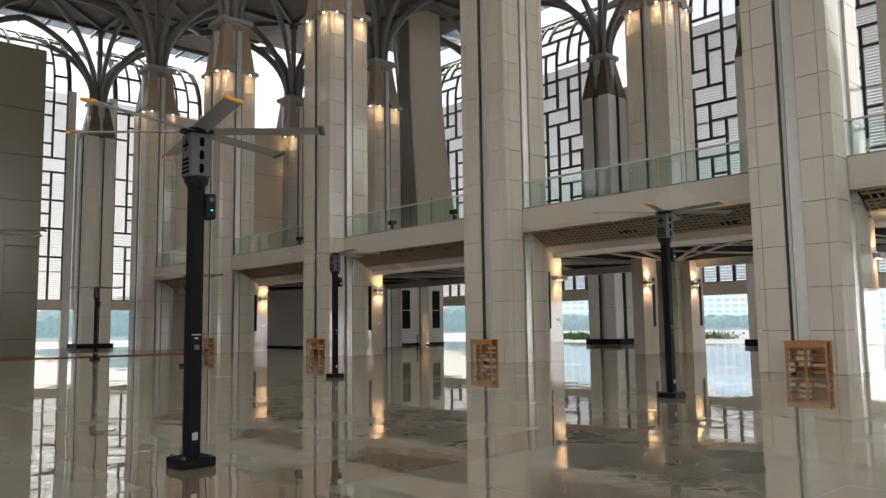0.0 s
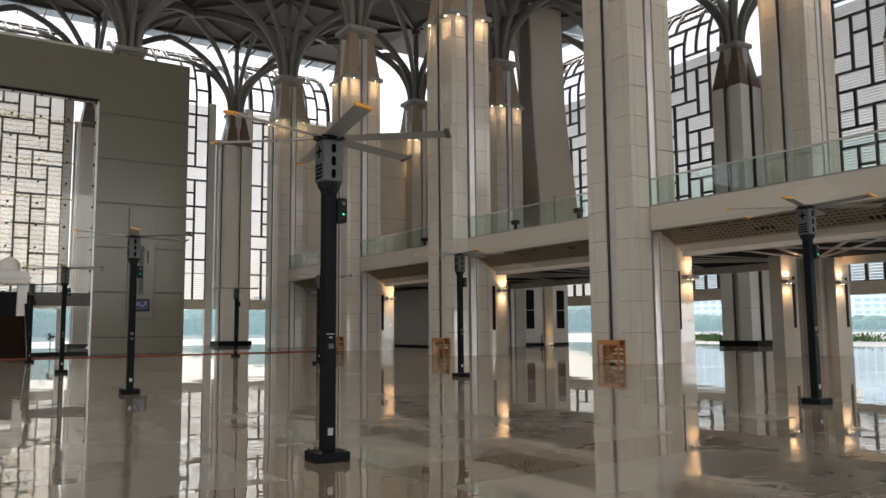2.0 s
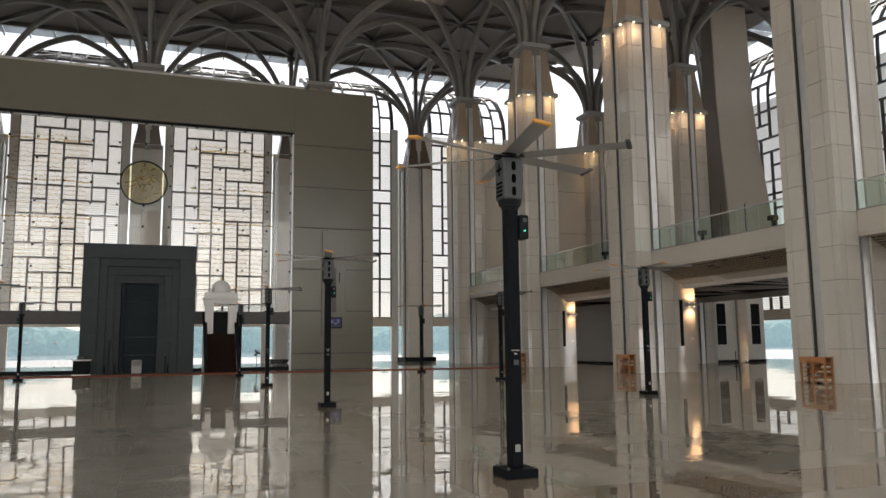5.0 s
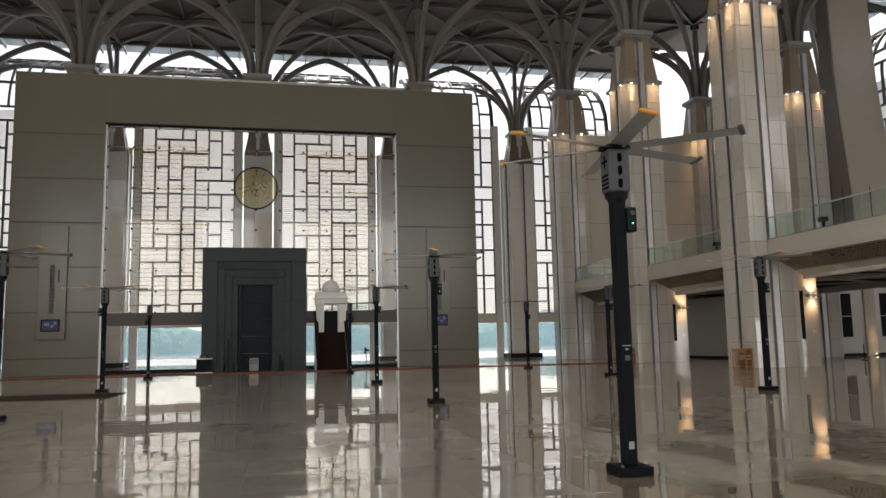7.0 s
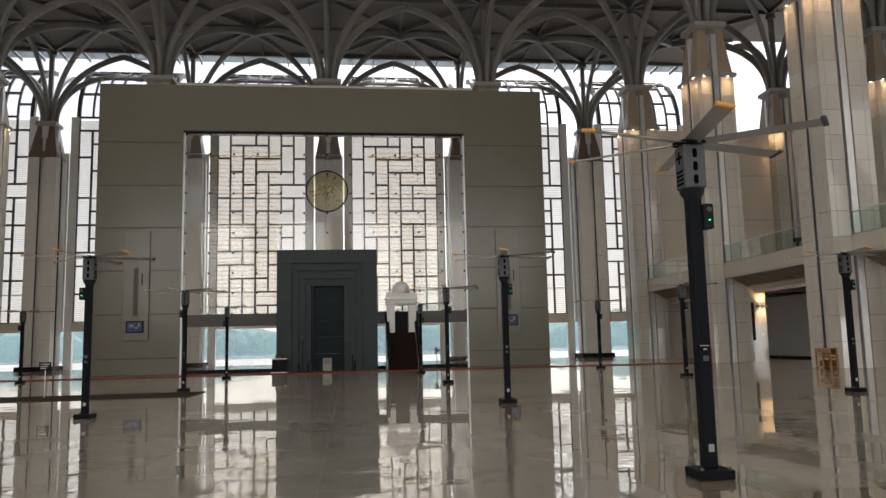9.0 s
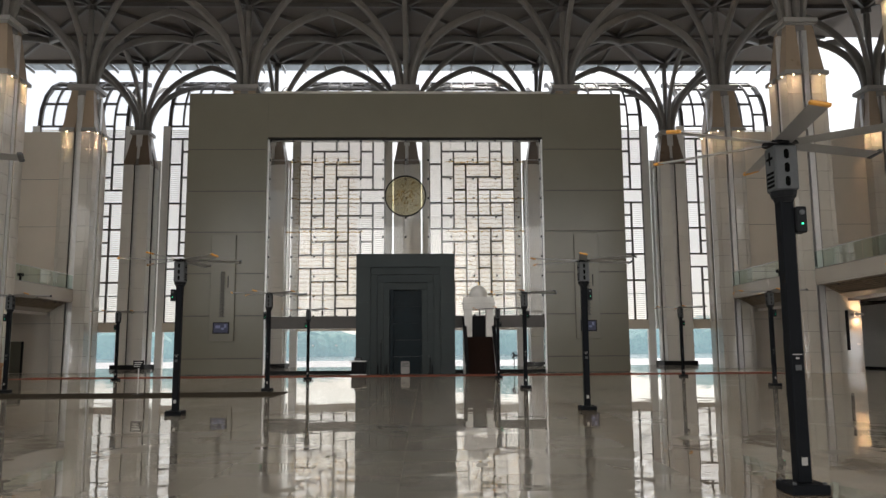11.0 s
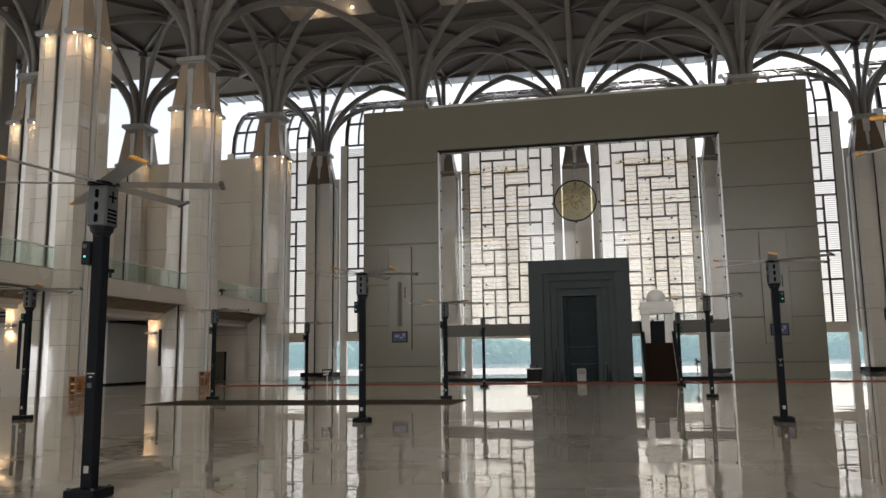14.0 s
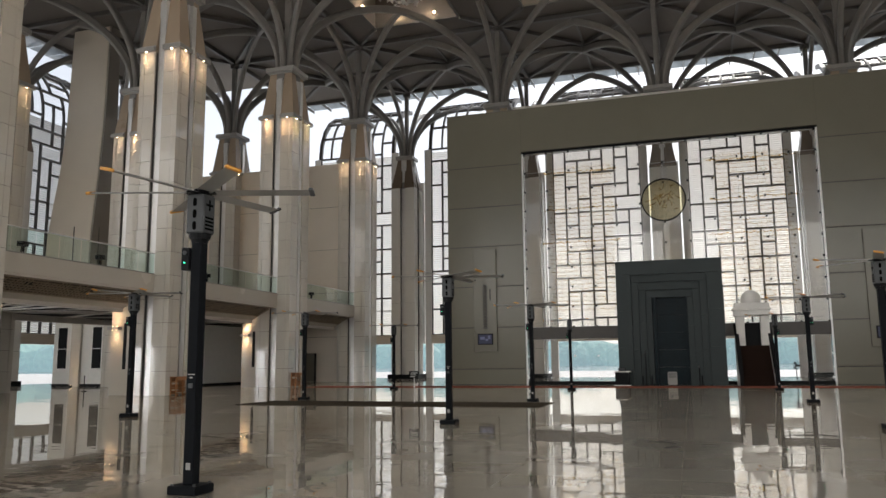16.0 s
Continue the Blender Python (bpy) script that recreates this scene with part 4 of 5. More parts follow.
def glass_screen():
    """Frameless glass on a grid of bolted joints, with gilded lines of script kept as bars."""
    s = thing("glass_screen", "frameless glass screen with bolted joints and faint gilded lines", "glass wall", kind="structure")
    a, z0, y = -11.36, 4.0, QY + 0.45
    nc, nr = 12, 9
    cw, rh = 19.47 / nc, 12.65 / nr
    bm = bmesh.new()
    bm.faces.new([bm.verts.new(v) for v in ((0.008, 0, 0.008), (cw - 0.008, 0, 0.008), (cw - 0.008, 0, rh - 0.008), (0.008, 0, rh - 0.008))])
    pane = mesh_of(bm, MILKY)
    for c in range(nc):
        for r in range(nr):
            ob = piece("pane", pane, s, pose(a + c * cw, y, z0 + r * rh))
            ob.visible_shadow = False
    bolt = mesh_of(boxes((-0.06, -0.08, -0.06, 0.06, 0.12, 0.06)), BLACK, "bolt")
    for c in range(nc + 1):
        for r in range(nr + 1):
            piece("bolt", bolt, s, pose(a + c * cw, y, z0 + r * rh))
    bm = bmesh.new()
    for c in range(nc + 1):
        slab(bm, a + c * cw - 0.014, y + 0.01, z0, a + c * cw + 0.014, y + 0.03, z0 + 12.65)
    for r in range(nr + 1):
        slab(bm, a, y + 0.006, z0 + r * rh - 0.012, a + nc * cw, y + 0.026, z0 + r * rh + 0.012)
    part("seal", bm, CHANNEL, s)
    rnd = random.Random(5)
    bm = bmesh.new()
    for lo, hi in ((a + 1.7, a + 6.2), (a + 13.0, a + 17.8)):
        for r in range(35):
            z = 15.35 - r * 0.30
            bold = r in (1, 10, 18)
            x, end = lo + rnd.uniform(0, 0.3) - 0.5 * bold, hi + 0.4 * bold
            while x < end:
                ln = rnd.uniform(0.05, 0.2)
                up = rnd.uniform(-0.05, 0.05)
                slab(bm, x, y - 0.012, z + up, x + ln, y - 0.010, z + up + rnd.uniform(0.03, 0.05) * (2.4 if bold else 1))
                if rnd.random() < 0.5:
                    slab(bm, x, y - 0.014, z + up, x + 0.025, y - 0.013, z + up + rnd.uniform(0.08, 0.2))
                x += ln + rnd.uniform(0.02, 0.07)
    part("gilded_lines", bm, GILT, s, "gold bars in lines across the glass")
    part("transom", boxes((a - 0.1, y - 0.2, 3.15, b_end(a, cw, nc), y + 0.5, 3.98)), MULLION, s, "dark bronze transom beam")
    bm = bmesh.new()
    bm.faces.new([bm.verts.new(v) for v in ((0.01, 0, 0.05), (cw - 0.01, 0, 0.05), (cw - 0.01, 0, 3.12), (0.01, 0, 3.12))])
    low = mesh_of(bm, CLEAR)
    for c in range(nc):
        ob = piece("lower_pane", low, s, pose(a + c * cw, y, 0))
        ob.visible_shadow = False
    bm = bmesh.new()
    for c in (0, 1, 2, 3, 4, 8, 9, 10, 11, 12):
        x = a + c * cw
        for z in (0.4, 1.9):
            slab(bm, x - 0.07, y - 0.05, z, x + 0.07, y - 0.0, z + 0.12)
    part("clamp", bm, CHANNEL, s)
    part("base_channel", boxes((a - 0.1, y - 0.1, 0, b_end(a, cw, nc), y + 0.12, 0.22)), BLACK, s)


def b_end(a, cw, nc):
    return a + cw * nc + 0.1


def roundel():
    d = thing("roundel", "round gilded glass disc with a black ring", "roundel")
    x, z, y = -1.64, 12.56, QY + 0.36
    bm = bmesh.new()
    m = pose(x, y, z, 90, 0, 0)
    rings = []
    for r, t in ((1.42, 0), (1.50, 0), (1.50, 0.14), (1.42, 0.14)):
        rings.append([bm.verts.new(m @ Vector((r * math.cos(k * math.pi / 24), r * math.sin(k * math.pi / 24), t))) for k in range(48)])
    for n in range(4):
        p, q = rings[n], rings[(n + 1) % 4]
        for k in range(48):
            bm.faces.new((p[k], p[(k + 1) % 48], q[(k + 1) % 48], q[k]))
    part("ring", bm, BLACK, d)
    bm = bmesh.new()
    round_bar(bm, 0, 0, 0.03, 0.05, 1.42, seg=48, m=m)
    face = part("disc", bm, glass("gilded_glass", (0.90, 0.85, 0.68), 0.08, 0.12), d)
    rnd = random.Random(9)
    for k in range(34):
        aa, r = rnd.random() * 6.283, rnd.uniform(0.2, 1.15)
        mm = m @ pose(r * math.cos(aa), r * math.sin(aa), 0.055 + 0.0005 * k, 0, 0, rnd.uniform(0, 180))
        bm = bmesh.new()
        slab(bm, -rnd.uniform(0.08, 0.25), -0.03, 0, rnd.uniform(0.08, 0.25), 0.03, 0.012, mm)
        part("gilded_stroke", bm, GILT, d)


def mihrab():
    """Stepped granite portal with a dark marble niche."""
    h = thing("mihrab", "grey granite portal with stepped frames round a dark marble niche", "prayer niche")
    c = -1.6
    y0 = QY - 1.45
    steps = [(3.36, 8.17, 0.0), (2.40, 7.26, 0.22), (1.95, 6.76, 0.42), (1.50, 6.24, 0.62), (1.12, 5.74, 0.82)]
    for (w, t, d), (w2, t2, d2) in zip(steps, steps[1:]):
        for sx in (-1, 1):
            xs = sorted((c + sx * w, c + sx * w2))
            k = 3
            for n in range(k):
                bm = boxes((xs[0], y0 + d, t2 * n / k + 0.002, xs[1], y0 + 1.75, t2 * (n + 1) / k - 0.002))
                soften(bm, 0.004)
                part("granite_block", bm, GREYSTONE, h)
        bm = boxes((c - w, y0 + d, t2, c + w, y0 + 1.75, t))
        soften(bm, 0.012)
        part("granite_lintel", bm, GREYSTONE, h)
    bm = boxes(*[(c - 1.12, y0 + 1.2, 5.74 * n / 5 + 0.004, c + 1.12, y0 + 1.4, 5.74 * (n + 1) / 5 - 0.004) for n in range(5)])
    part("niche_back", bm, DARKSTONE, h, "dark veined marble back")
    bm = bmesh.new()
    for sx in (-1, 1):
        slab(bm, c + sx * 0.98 - 0.09, y0 + 0.75, 0, c + sx * 0.98 + 0.09, y0 + 1.2, 5.74)
    part("niche_side", bm, DARKSTONE, h)


def wall_niches():
    for s in (-1, 1):
        x = -1.6 + s * 12.75
        p = thing("wall_pilaster", "raised cream pilaster with carved strip on the prayer wall", "pilaster", "wall pilasters", kind="structure")
        bm = boxes((x - 0.85, QY - 0.22, 2.3, x + 0.85, QY, 9.7))
        soften(bm, 0.02)
        part("panel", bm, QIBLA, p)
        bm = bmesh.new()
        for n in range(13):
            z = 4.0 + n * 0.245
            for dx, dz, w, t in ((0, 0, 0.2, 0.03), (-0.09, 0.11, 0.03, 0.09), (0.09, 0.11, 0.03, 0.09), (0, 0.11, 0.05, 0.05)):
                slab(bm, x - 0.0 + dx - w, QY - 0.25, z + dz - t, x + dx + w, QY - 0.22, z + dz + t)
        part("carving", bm, CARVED, p, "dark carved strip")
        part("bar", boxes((x + 0.36, QY - 0.26, 6.0, x + 0.42, QY - 0.22, 6.8)), BLACK, p)
        tv = thing("wall_screen", "small display with dark frame and dim blue picture", "screen", "wall screens")
        part("frame", boxes((x - 0.56, QY - 0.33, 2.82, x + 0.56, QY - 0.22, 3.6)), BLACK, tv)
        part("display", boxes((x - 0.49, QY - 0.337, 2.89, x + 0.49, QY - 0.33, 3.53)), SCREEN, tv)
        for dx, dz, w, t in ((-0.2, 3.28, 0.16, 0.10), (0.12, 3.16, 0.1, 0.07), (0.3, 3.34, 0.08, 0.12)):
            part("picture_patch", boxes((x + dx - w, QY - 0.340, dz - t, x + dx + w, QY - 0.3375, dz + t)), PICTURE, tv, "pale blue patch of picture")


def mimbar():
    """The pulpit: carpeted steps, side rails, a canopied gate with a dome."""
    p = thing("mimbar", "white pulpit with carpeted steps, side rails and a domed gate", "pulpit")
    x0, x1 = 2.35, 4.55
    yb, n, rise, run = 50.7, 13, 0.19, 0.17
    for k in range(n):
        bm = boxes((x0 + 0.22, yb + k * run, 0.02, x1 - 0.22, yb + (k + 1) * run + 0.02, (k + 1) * rise))
        part("step", bm, BROWN, p, "brown carpeted step")
    for s in (0, 1):
        xa, xb = (x0, x0 + 0.2) if s == 0 else (x1 - 0.2, x1)
        bm = bmesh.new()
        hexa(bm, ((xa, yb - 0.1, 0.01), (xb, yb - 0.1, 0.01), (xb, yb + n * run + 0.8, 0.01), (xa, yb + n * run + 0.8, 0.01)), ((xa, yb - 0.1, 0.75), (xb, yb - 0.1, 0.75), (xb, yb + n * run + 0.8, n * rise + 1.35), (xa, yb + n * run + 0.8, n * rise + 1.35)))
        part("side_rail", bm, WHITE, p)
        bm = bmesh.new()
        hexa(bm, ((xa - 0.03, yb - 0.12, 0.75), (xb + 0.03, yb - 0.12, 0.75), (xb + 0.03, yb + n * run + 0.8, n * rise + 1.35), (xa - 0.03, yb + n * run + 0.8, n * rise + 1.35)), ((xa - 0.03, yb - 0.12, 0.85), (xb + 0.03, yb - 0.12, 0.85), (xb + 0.03, yb + n * run + 0.8, n * rise + 1.45), (xa - 0.03, yb + n * run + 0.8, n * rise + 1.45)))
        part("handrail", bm, BLACK, p, "dark wooden handrail")
        bm = boxes((xa, yb - 0.3, 0, xb, yb - 0.1, 1.1))
        soften(bm, 0.03)
        part("newel", bm, BLACK, p)
    yt = yb + n * run
    part("platform", boxes((x0 + 0.1, yt, 0, x1 - 0.1, yt + 1.0, n * rise)), WHITE, p)
    for xa in (x0 + 0.1, x1 - 0.62):
        bm = boxes((xa, yt + 0.1, n * rise, xa + 0.52, yt + 0.7, 4.6))
        soften(bm, 0.02)
        part("post", bm, WHITE, p)
    part("back_panel", boxes((x0 + 0.62, yt + 0.75, n * rise, x1 - 0.62, yt + 0.95, 3.9)), BLACK, p, "dark seat back")
    bm = boxes((x0 + 0.02, yt - 0.02, 4.35, x1 - 0.02, yt + 0.85, 4.72), (x0 - 0.08, yt - 0.12, 4.72, x1 + 0.08, yt + 0.95, 4.86), (x0 + 0.05, yt, 4.86, x1 - 0.05, yt + 0.85, 5.2))
    soften(bm, 0.02)
    part("cornice", bm, WHITE, p)
    bm = bmesh.new()
    bmesh.ops.create_uvsphere(bm, u_segments=24, v_segments=12, radius=0.62, matrix=Matrix.Translation(((x0 + x1) / 2, yt + 0.42, 5.42)))
    bmesh.ops.bisect_plane(bm, geom=list(bm.verts) + list(bm.edges) + list(bm.faces), plane_co=(0, 0, 5.2), plane_no=(0, 0, -1), clear_outer=True)
    for f in bm.faces:
        f.smooth = True
    part("dome", bm, WHITE, p)
    bm = bmesh.new()
    round_bar(bm, (x0 + x1) / 2, yt + 0.42, 6.0, 6.28, 0.05, 0.01)
    part("finial", bm, GOLD, p)


def small_things():
    c = thing("lectern_cabinet", "black cabinet with a white top and white side", "cabinet")
    bm = boxes((-5.15, 51.4, 0.03, -4.25, 52.1, 0.86))
    soften(bm, 0.02)
    part("body", bm, BLACK, c)
    part("top", boxes((-5.22, 51.35, 0.86, -4.18, 52.15, 0.93)), WHITE, c)
    part("plinth", boxes((-5.2, 51.36, 0, -4.2, 52.12, 0.05)), WHITE, c)
    b = thing("sound_mixer", "black mixing box on top of the cabinet", "mixer")
    bm = boxes((-4.95, 51.5, 0.93, -4.5, 52.0, 1.15))
    soften(bm, 0.02)
    part("case", bm, BLACK, b)
    part("knob_panel", boxes((-4.92, 51.48, 0.95, -4.53, 51.5, 1.12)), MOTOR, b)
    for x, y, h in ((-3.25, 52.3, 2.1), (0.05, 52.3, 1.1)):
        m = thing("microphone_stand", "thin black microphone stand on the floor", "microphone stand", "microphone stands")
        bm = bmesh.new()
        round_bar(bm, x, y, 0, 0.04, 0.17)
        part("base", bm, BLACK, m)
        bm = bmesh.new()
        round_bar(bm, x, y, 0.04, h, 0.035)
        part("rod", bm, BLACK, m)
        bm = bmesh.new()
        round_bar(bm, x, y, h, h + 0.16, 0.06)
        part("head", bm, MOTOR, m)
    u = thing("air_cooler", "small white upright air cooler before the niche", "air cooler")
    bm = boxes((-1.9, 52.0, 0.04, -1.32, 52.4, 0.86))
    soften(bm, 0.04, 2)
    part("body", bm, CAPMAT, u)
    part("grille", boxes(*[(-1.84, 51.985, 0.5 + 0.05 * k, -1.38, 52.0, 0.52 + 0.05 * k) for k in range(6)]), MOTOR, u)
    for sx in (-3.5, -2.9, 0.2, 0.9):
        pst = thing("rope_post", "short black barrier post by the niche", "barrier post", "niche posts")
        bm = bmesh.new()
        round_bar(bm, sx, 52.7, 0, 0.05, 0.16)
        part("base", bm, BLACK, pst)
        bm = bmesh.new()
        round_bar(bm, sx, 52.7, 0.05, 0.6, 0.05)
        part("post", bm, BLACK, pst)
    f = thing("pedestal_fan", "black pedestal fan with a round wire cage", "pedestal fan")
    x, y = 5.7, 52.0
    bm = bmesh.new()
    round_bar(bm, x, y, 0, 0.05, 0.24, 0.2, 20)
    part("base", bm, BLACK, f)
    bm = bmesh.new()
    round_bar(bm, x, y, 0.05, 1.05, 0.025)
    part("pole", bm, BLACK, f)
    m = pose(x, y - 0.05, 1.2, 90, 0, 0)
    bm = bmesh.new()
    for r in (0.1, 0.18, 0.26):
        for k in range(24):
            a = 2 * math.pi * k / 24
            slab(bm, -0.004, -0.036, -0.006, 0.004, 0.036, 0.006, m @ pose(r * math.cos(a), r * math.sin(a), 0.08, 0, 0, math.degrees(a)))
    for k in range(20):
        slab(bm, 0.03, -0.004, 0.075, 0.27, 0.004, 0.085, m @ pose(0, 0, 0, 0, 0, 18 * k))
    part("cage", bm, MOTOR, f)
    bm = bmesh.new()
    for k in range(3):
        slab(bm, 0.03, -0.06, 0.02, 0.22, 0.06, 0.03, m @ pose(0, 0, 0, 20, 0, 120 * k))
    part("blade", bm, MOTOR, f)
    bm = bmesh.new()
    round_bar(bm, 0, 0, -0.16, 0.06, 0.07, m=m)
    part("motor", bm, BLACK, f)
    sg = thing("notice_stand", "small notice board on a thin floor stand", "notice stand")
    bm = bmesh.new()
    round_bar(bm, -11.0, 29.4, 0, 0.03, 0.2)
    part("base", bm, BLACK, sg)
    bm = bmesh.new()
    round_bar(bm, -11.0, 29.4, 0.03, 1.0, 0.018)
    part("rod", bm, CHANNEL, sg)
    bd = part("board", boxes((-11.2, 29.36, 1.0, -10.8, 29.39, 1.28)), BLACK, sg)
    part("bars", boxes((-11.15, 29.352, 1.19, -10.85, 29.36, 1.22), (-11.15, 29.352, 1.12, -10.9, 29.36, 1.145), (-11.15, 29.352, 1.05, -10.95, 29.36, 1.075)), WHITE, bd)


def carpets():
    bm = boxes((-25.5, 47.6, 0.004, 22.2, 50.4, 0.02))
    tagged(part("carpet_runner", bm, RED), "long worn red carpet runner before the prayer wall", "carpet")
    m = thing("floor_mat", "dark brown mat with a woven lattice on the floor", "mat")
    part("backing", boxes((-18.0, 27.5, 0.004, -5.6, 30.7, 0.014)), MAT, m)
    bm = bmesh.new()
    for n in range(40):
        x = -17.9 + n * 0.31
        slab(bm, x, 27.55, 0.014, x + 0.10, 30.65, 0.022)
    for n in range(10):
        slab(bm, -17.95, 27.6 + 0.31 * n, 0.016, -5.65, 27.7 + 0.31 * n, 0.026)
    part("weave", bm, WEAVE, m)


# ---- pole fans ----
def pole_fan(side=1):
    f = thing("pole_fan", "charcoal pole fan with six long grey blades tipped orange", "pole fan", "pole fans")
    bm = boxes((-0.21, -0.21, 0, 0.21, 0.21, 0.11))
    soften(bm, 0.012)
    b = part("base_plate", bm, POLE, f)
    bm = bmesh.new()
    round_bar(bm, 0, 0, 0.11, 0.135, 0.022, seg=6)
    bolt = mesh_of(bm, MOTOR, "bolt")
    for sx in (-1, 1):
        for sy in (-1, 1):
            piece("bolt", bolt, b, pose(sx * 0.165, sy * 0.165, 0))
    bm = boxes((-0.078, -0.078, 0.11, 0.078, 0.078, 3.26))
    soften(bm, 0.012)
    pole = part("pole", bm, POLE, f)
    for row in ((-0.03, -0.083, 0.30, 0.035, -0.078, 0.385), (-0.055, -0.082, 1.5, 0.055, -0.078, 1.512), (-0.02, -0.082, 1.455, 0.02, -0.078, 1.475)):
        part("sticker", boxes(row), CAPMAT, pole, "small pale sticker")
    part("latch", boxes((-0.03, -0.1, 1.33, 0.03, -0.078, 1.39)), MOTOR, pole)
    bm = bmesh.new()
    round_bar(bm, 0, 0, 3.24, 3.30, 0.10, 0.12, 16)
    round_bar(bm, 0, 0, 3.30, 3.37, 0.135, 0.15, 16)
    part("collar", bm, BLACK, f)
    bm = boxes((-0.135, -0.135, 3.37, 0.135, 0.135, 3.90))
    soften(bm, 0.018)
    h = part("motor_housing", bm, MOTOR, f)
    for sy in (-1, 1):
        for z in (3.47, 3.63, 3.79):
            bm = bmesh.new()
            y = sy * 0.137
            slab(bm, -0.028, y - 0.004, z - 0.03, 0.028, y + 0.004, z + 0.03)
            for q in (-0.03, 0.03):
                round_bar(bm, 0, 0, -0.004, 0.004, 0.028, seg=12, m=pose(0, y, z + q, 90, 0, 0))
            part("vent_slot", bm, SLOT, h)
    for sx in (-1, 1):
        x = sx * 0.137
        for z in (3.43, 3.48, 3.53, 3.58):
            part("vent_slot", boxes((x - 0.004, -0.09, z - 0.014, x + 0.004, 0.09, z + 0.014)), SLOT, h)
        part("vent_cross", boxes((x - 0.004, -0.075, 3.74, x + 0.004, 0.075, 3.77), (x - 0.0045, -0.015, 3.68, x + 0.0045, 0.015, 3.83)), SLOT, h)
    xa, xb = sorted((side * 0.078, side * 0.20))
    bm = boxes((xa, -0.12, 2.88, xb, 0.07, 3.18))
    soften(bm, 0.012)
    box = part("control_box", bm, BLACK, f)
    bm = bmesh.new()
    round_bar(bm, 0, 0, 0, 0.014, 0.009, m=pose(side * 0.14, -0.12, 2.98, 90, 0, 0))
    part("indicator", bm, LED, box)
    bm = bmesh.new()
    round_bar(bm, 0, 0, 0, 0.02, 0.028, m=pose(side * 0.14, -0.12, 3.11, 90, 0, 0))
    part("knob", bm, MOTOR, box)
    bm = bmesh.new()
    round_bar(bm, 0, 0, 3.90, 3.98, 0.10, 0.10, 18)
    round_bar(bm, 0, 0, 3.925, 3.945, 0.2, 0.2, 24)
    part("hub", bm, BLACK, f)
    sec = [(-0.10, 0.0), (-0.06, 0.022), (0.02, 0.03), (0.10, 0.012), (0.02, 0.008)]
    bm = bmesh.new()
    rings = []
    for x in (0.12, 0.2, 1.46):
        rings.append([bm.verts.new((x, a, 3.93 + c)) for a, c in sec])
    for p, q in zip(rings, rings[1:]):
        for k in range(5):
            bm.faces.new((p[k], p[(k + 1) % 5], q[(k + 1) % 5], q[k]))
    bm.faces.new(rings[0][::-1])
    bm.faces.new(rings[-1])
    bmesh.ops.rotate(bm, verts=list(bm.verts), cent=(0, 0, 3.94), matrix=Matrix.Rotation(radians(-14), 3, "X"))
    blade = mesh_of(bm, BLADE, "blade")
    bm = boxes((1.46, -0.105, 3.925, 1.525, 0.105, 3.966))
    soften(bm, 0.012)
    bmesh.ops.rotate(bm, verts=list(bm.verts), cent=(0, 0, 3.94), matrix=Matrix.Rotation(radians(-14), 3, "X"))
    tip = mesh_of(bm, ORANGE, "tip")
    plain = tip.copy()
    plain.materials[0] = MOTOR
    for k in range(6):
        bl = piece("blade", blade, f, pose(0, 0, 0, 0, 0, 60 * k + 19.0))
        if k in ((1, 2, 3, 4) if side > 0 else (2, 3, 4, 5)):
            piece("tip", tip, bl, pose(0, 0, 0), "orange blade tip")
        else:
            piece("tip", plain, bl, pose(0, 0, 0), "dark blade end")
    return f


def fans_all():
    right = [(3.87, 8.72), (14.53, 8.9), (3.97, 20.5), (14.05, 20.6), (3.87, 32.1), (14.3, 32.2), (3.9, 44.2), (14.45, 44.1)]
    left = [(-6.6, 8.82), (-6.6, 20.0), (-17.54, 20.78), (-6.65, 31.65), (-17.34, 32.1), (-6.92, 44.2), (-18.15, 45.4)]
    for side, spots in ((1, right), (-1, left)):
        f = pole_fan(side)
        for (x, y), n in zip(spots, range(99)):
            if n == 0:
                f.matrix_basis = pose(x, y, 0)
            else:
                copy_thing(f, pose(x, y, 0))


# ---- shelves by the columns ----
def shelf_rack():
    r = thing("book_rack", "orange wooden book rack with open shelves against a column", "rack", "book racks")
    W, D, H = 1.2, 0.40, 0.96
    up = mesh_of(boxes((-0.03, -0.03, 0, 0.03, 0.03, H)), WOOD)
    for y in (-W / 2 + 0.03, 0, W / 2 - 0.03):
        for x in (0.03, D - 0.03):
            piece("upright", up, r, pose(x, y, 0))
    sh = mesh_of(boxes((0.01, -W / 2, 0, D - 0.01, W / 2, 0.022)), WOOD)
    for n in range(5):
        piece("shelf", sh, r, pose(0, 0, 0.07 + 0.165 * n))
    part("top", boxes((-0.02, -W / 2 - 0.03, H, D, W / 2 + 0.03, H + 0.03)), WOOD, r)
    part("head_rail", boxes((-0.005, -W / 2, H - 0.17, 0.015, W / 2, H)), WOOD, r)
    part("back", boxes((D - 0.012, -W / 2, 0.06, D, W / 2, H)), WOOD, r)
    sl = mesh_of(boxes((0.0, -0.02, 0.07, 0.018, 0.02, H - 0.17)), WOOD)
    for y in (-0.02, 0.02):
        piece("stile", sl, r, pose(0, y, 0))
    return r


def books(rack_m, seed):
    rnd = random.Random(seed)
    out = []
    for n in range(4):
        y = -0.54
        while y < 0.4:
            if rnd.random() < 0.6:
                k = rnd.uniform(0.18, 0.4)
                out.append((0.05, y, 0.092 + 0.165 * n, 0.32, min(0.55, y + k), 0.092 + 0.165 * n + rnd.uniform(0.04, 0.11)))
            y += 0.45
    return out


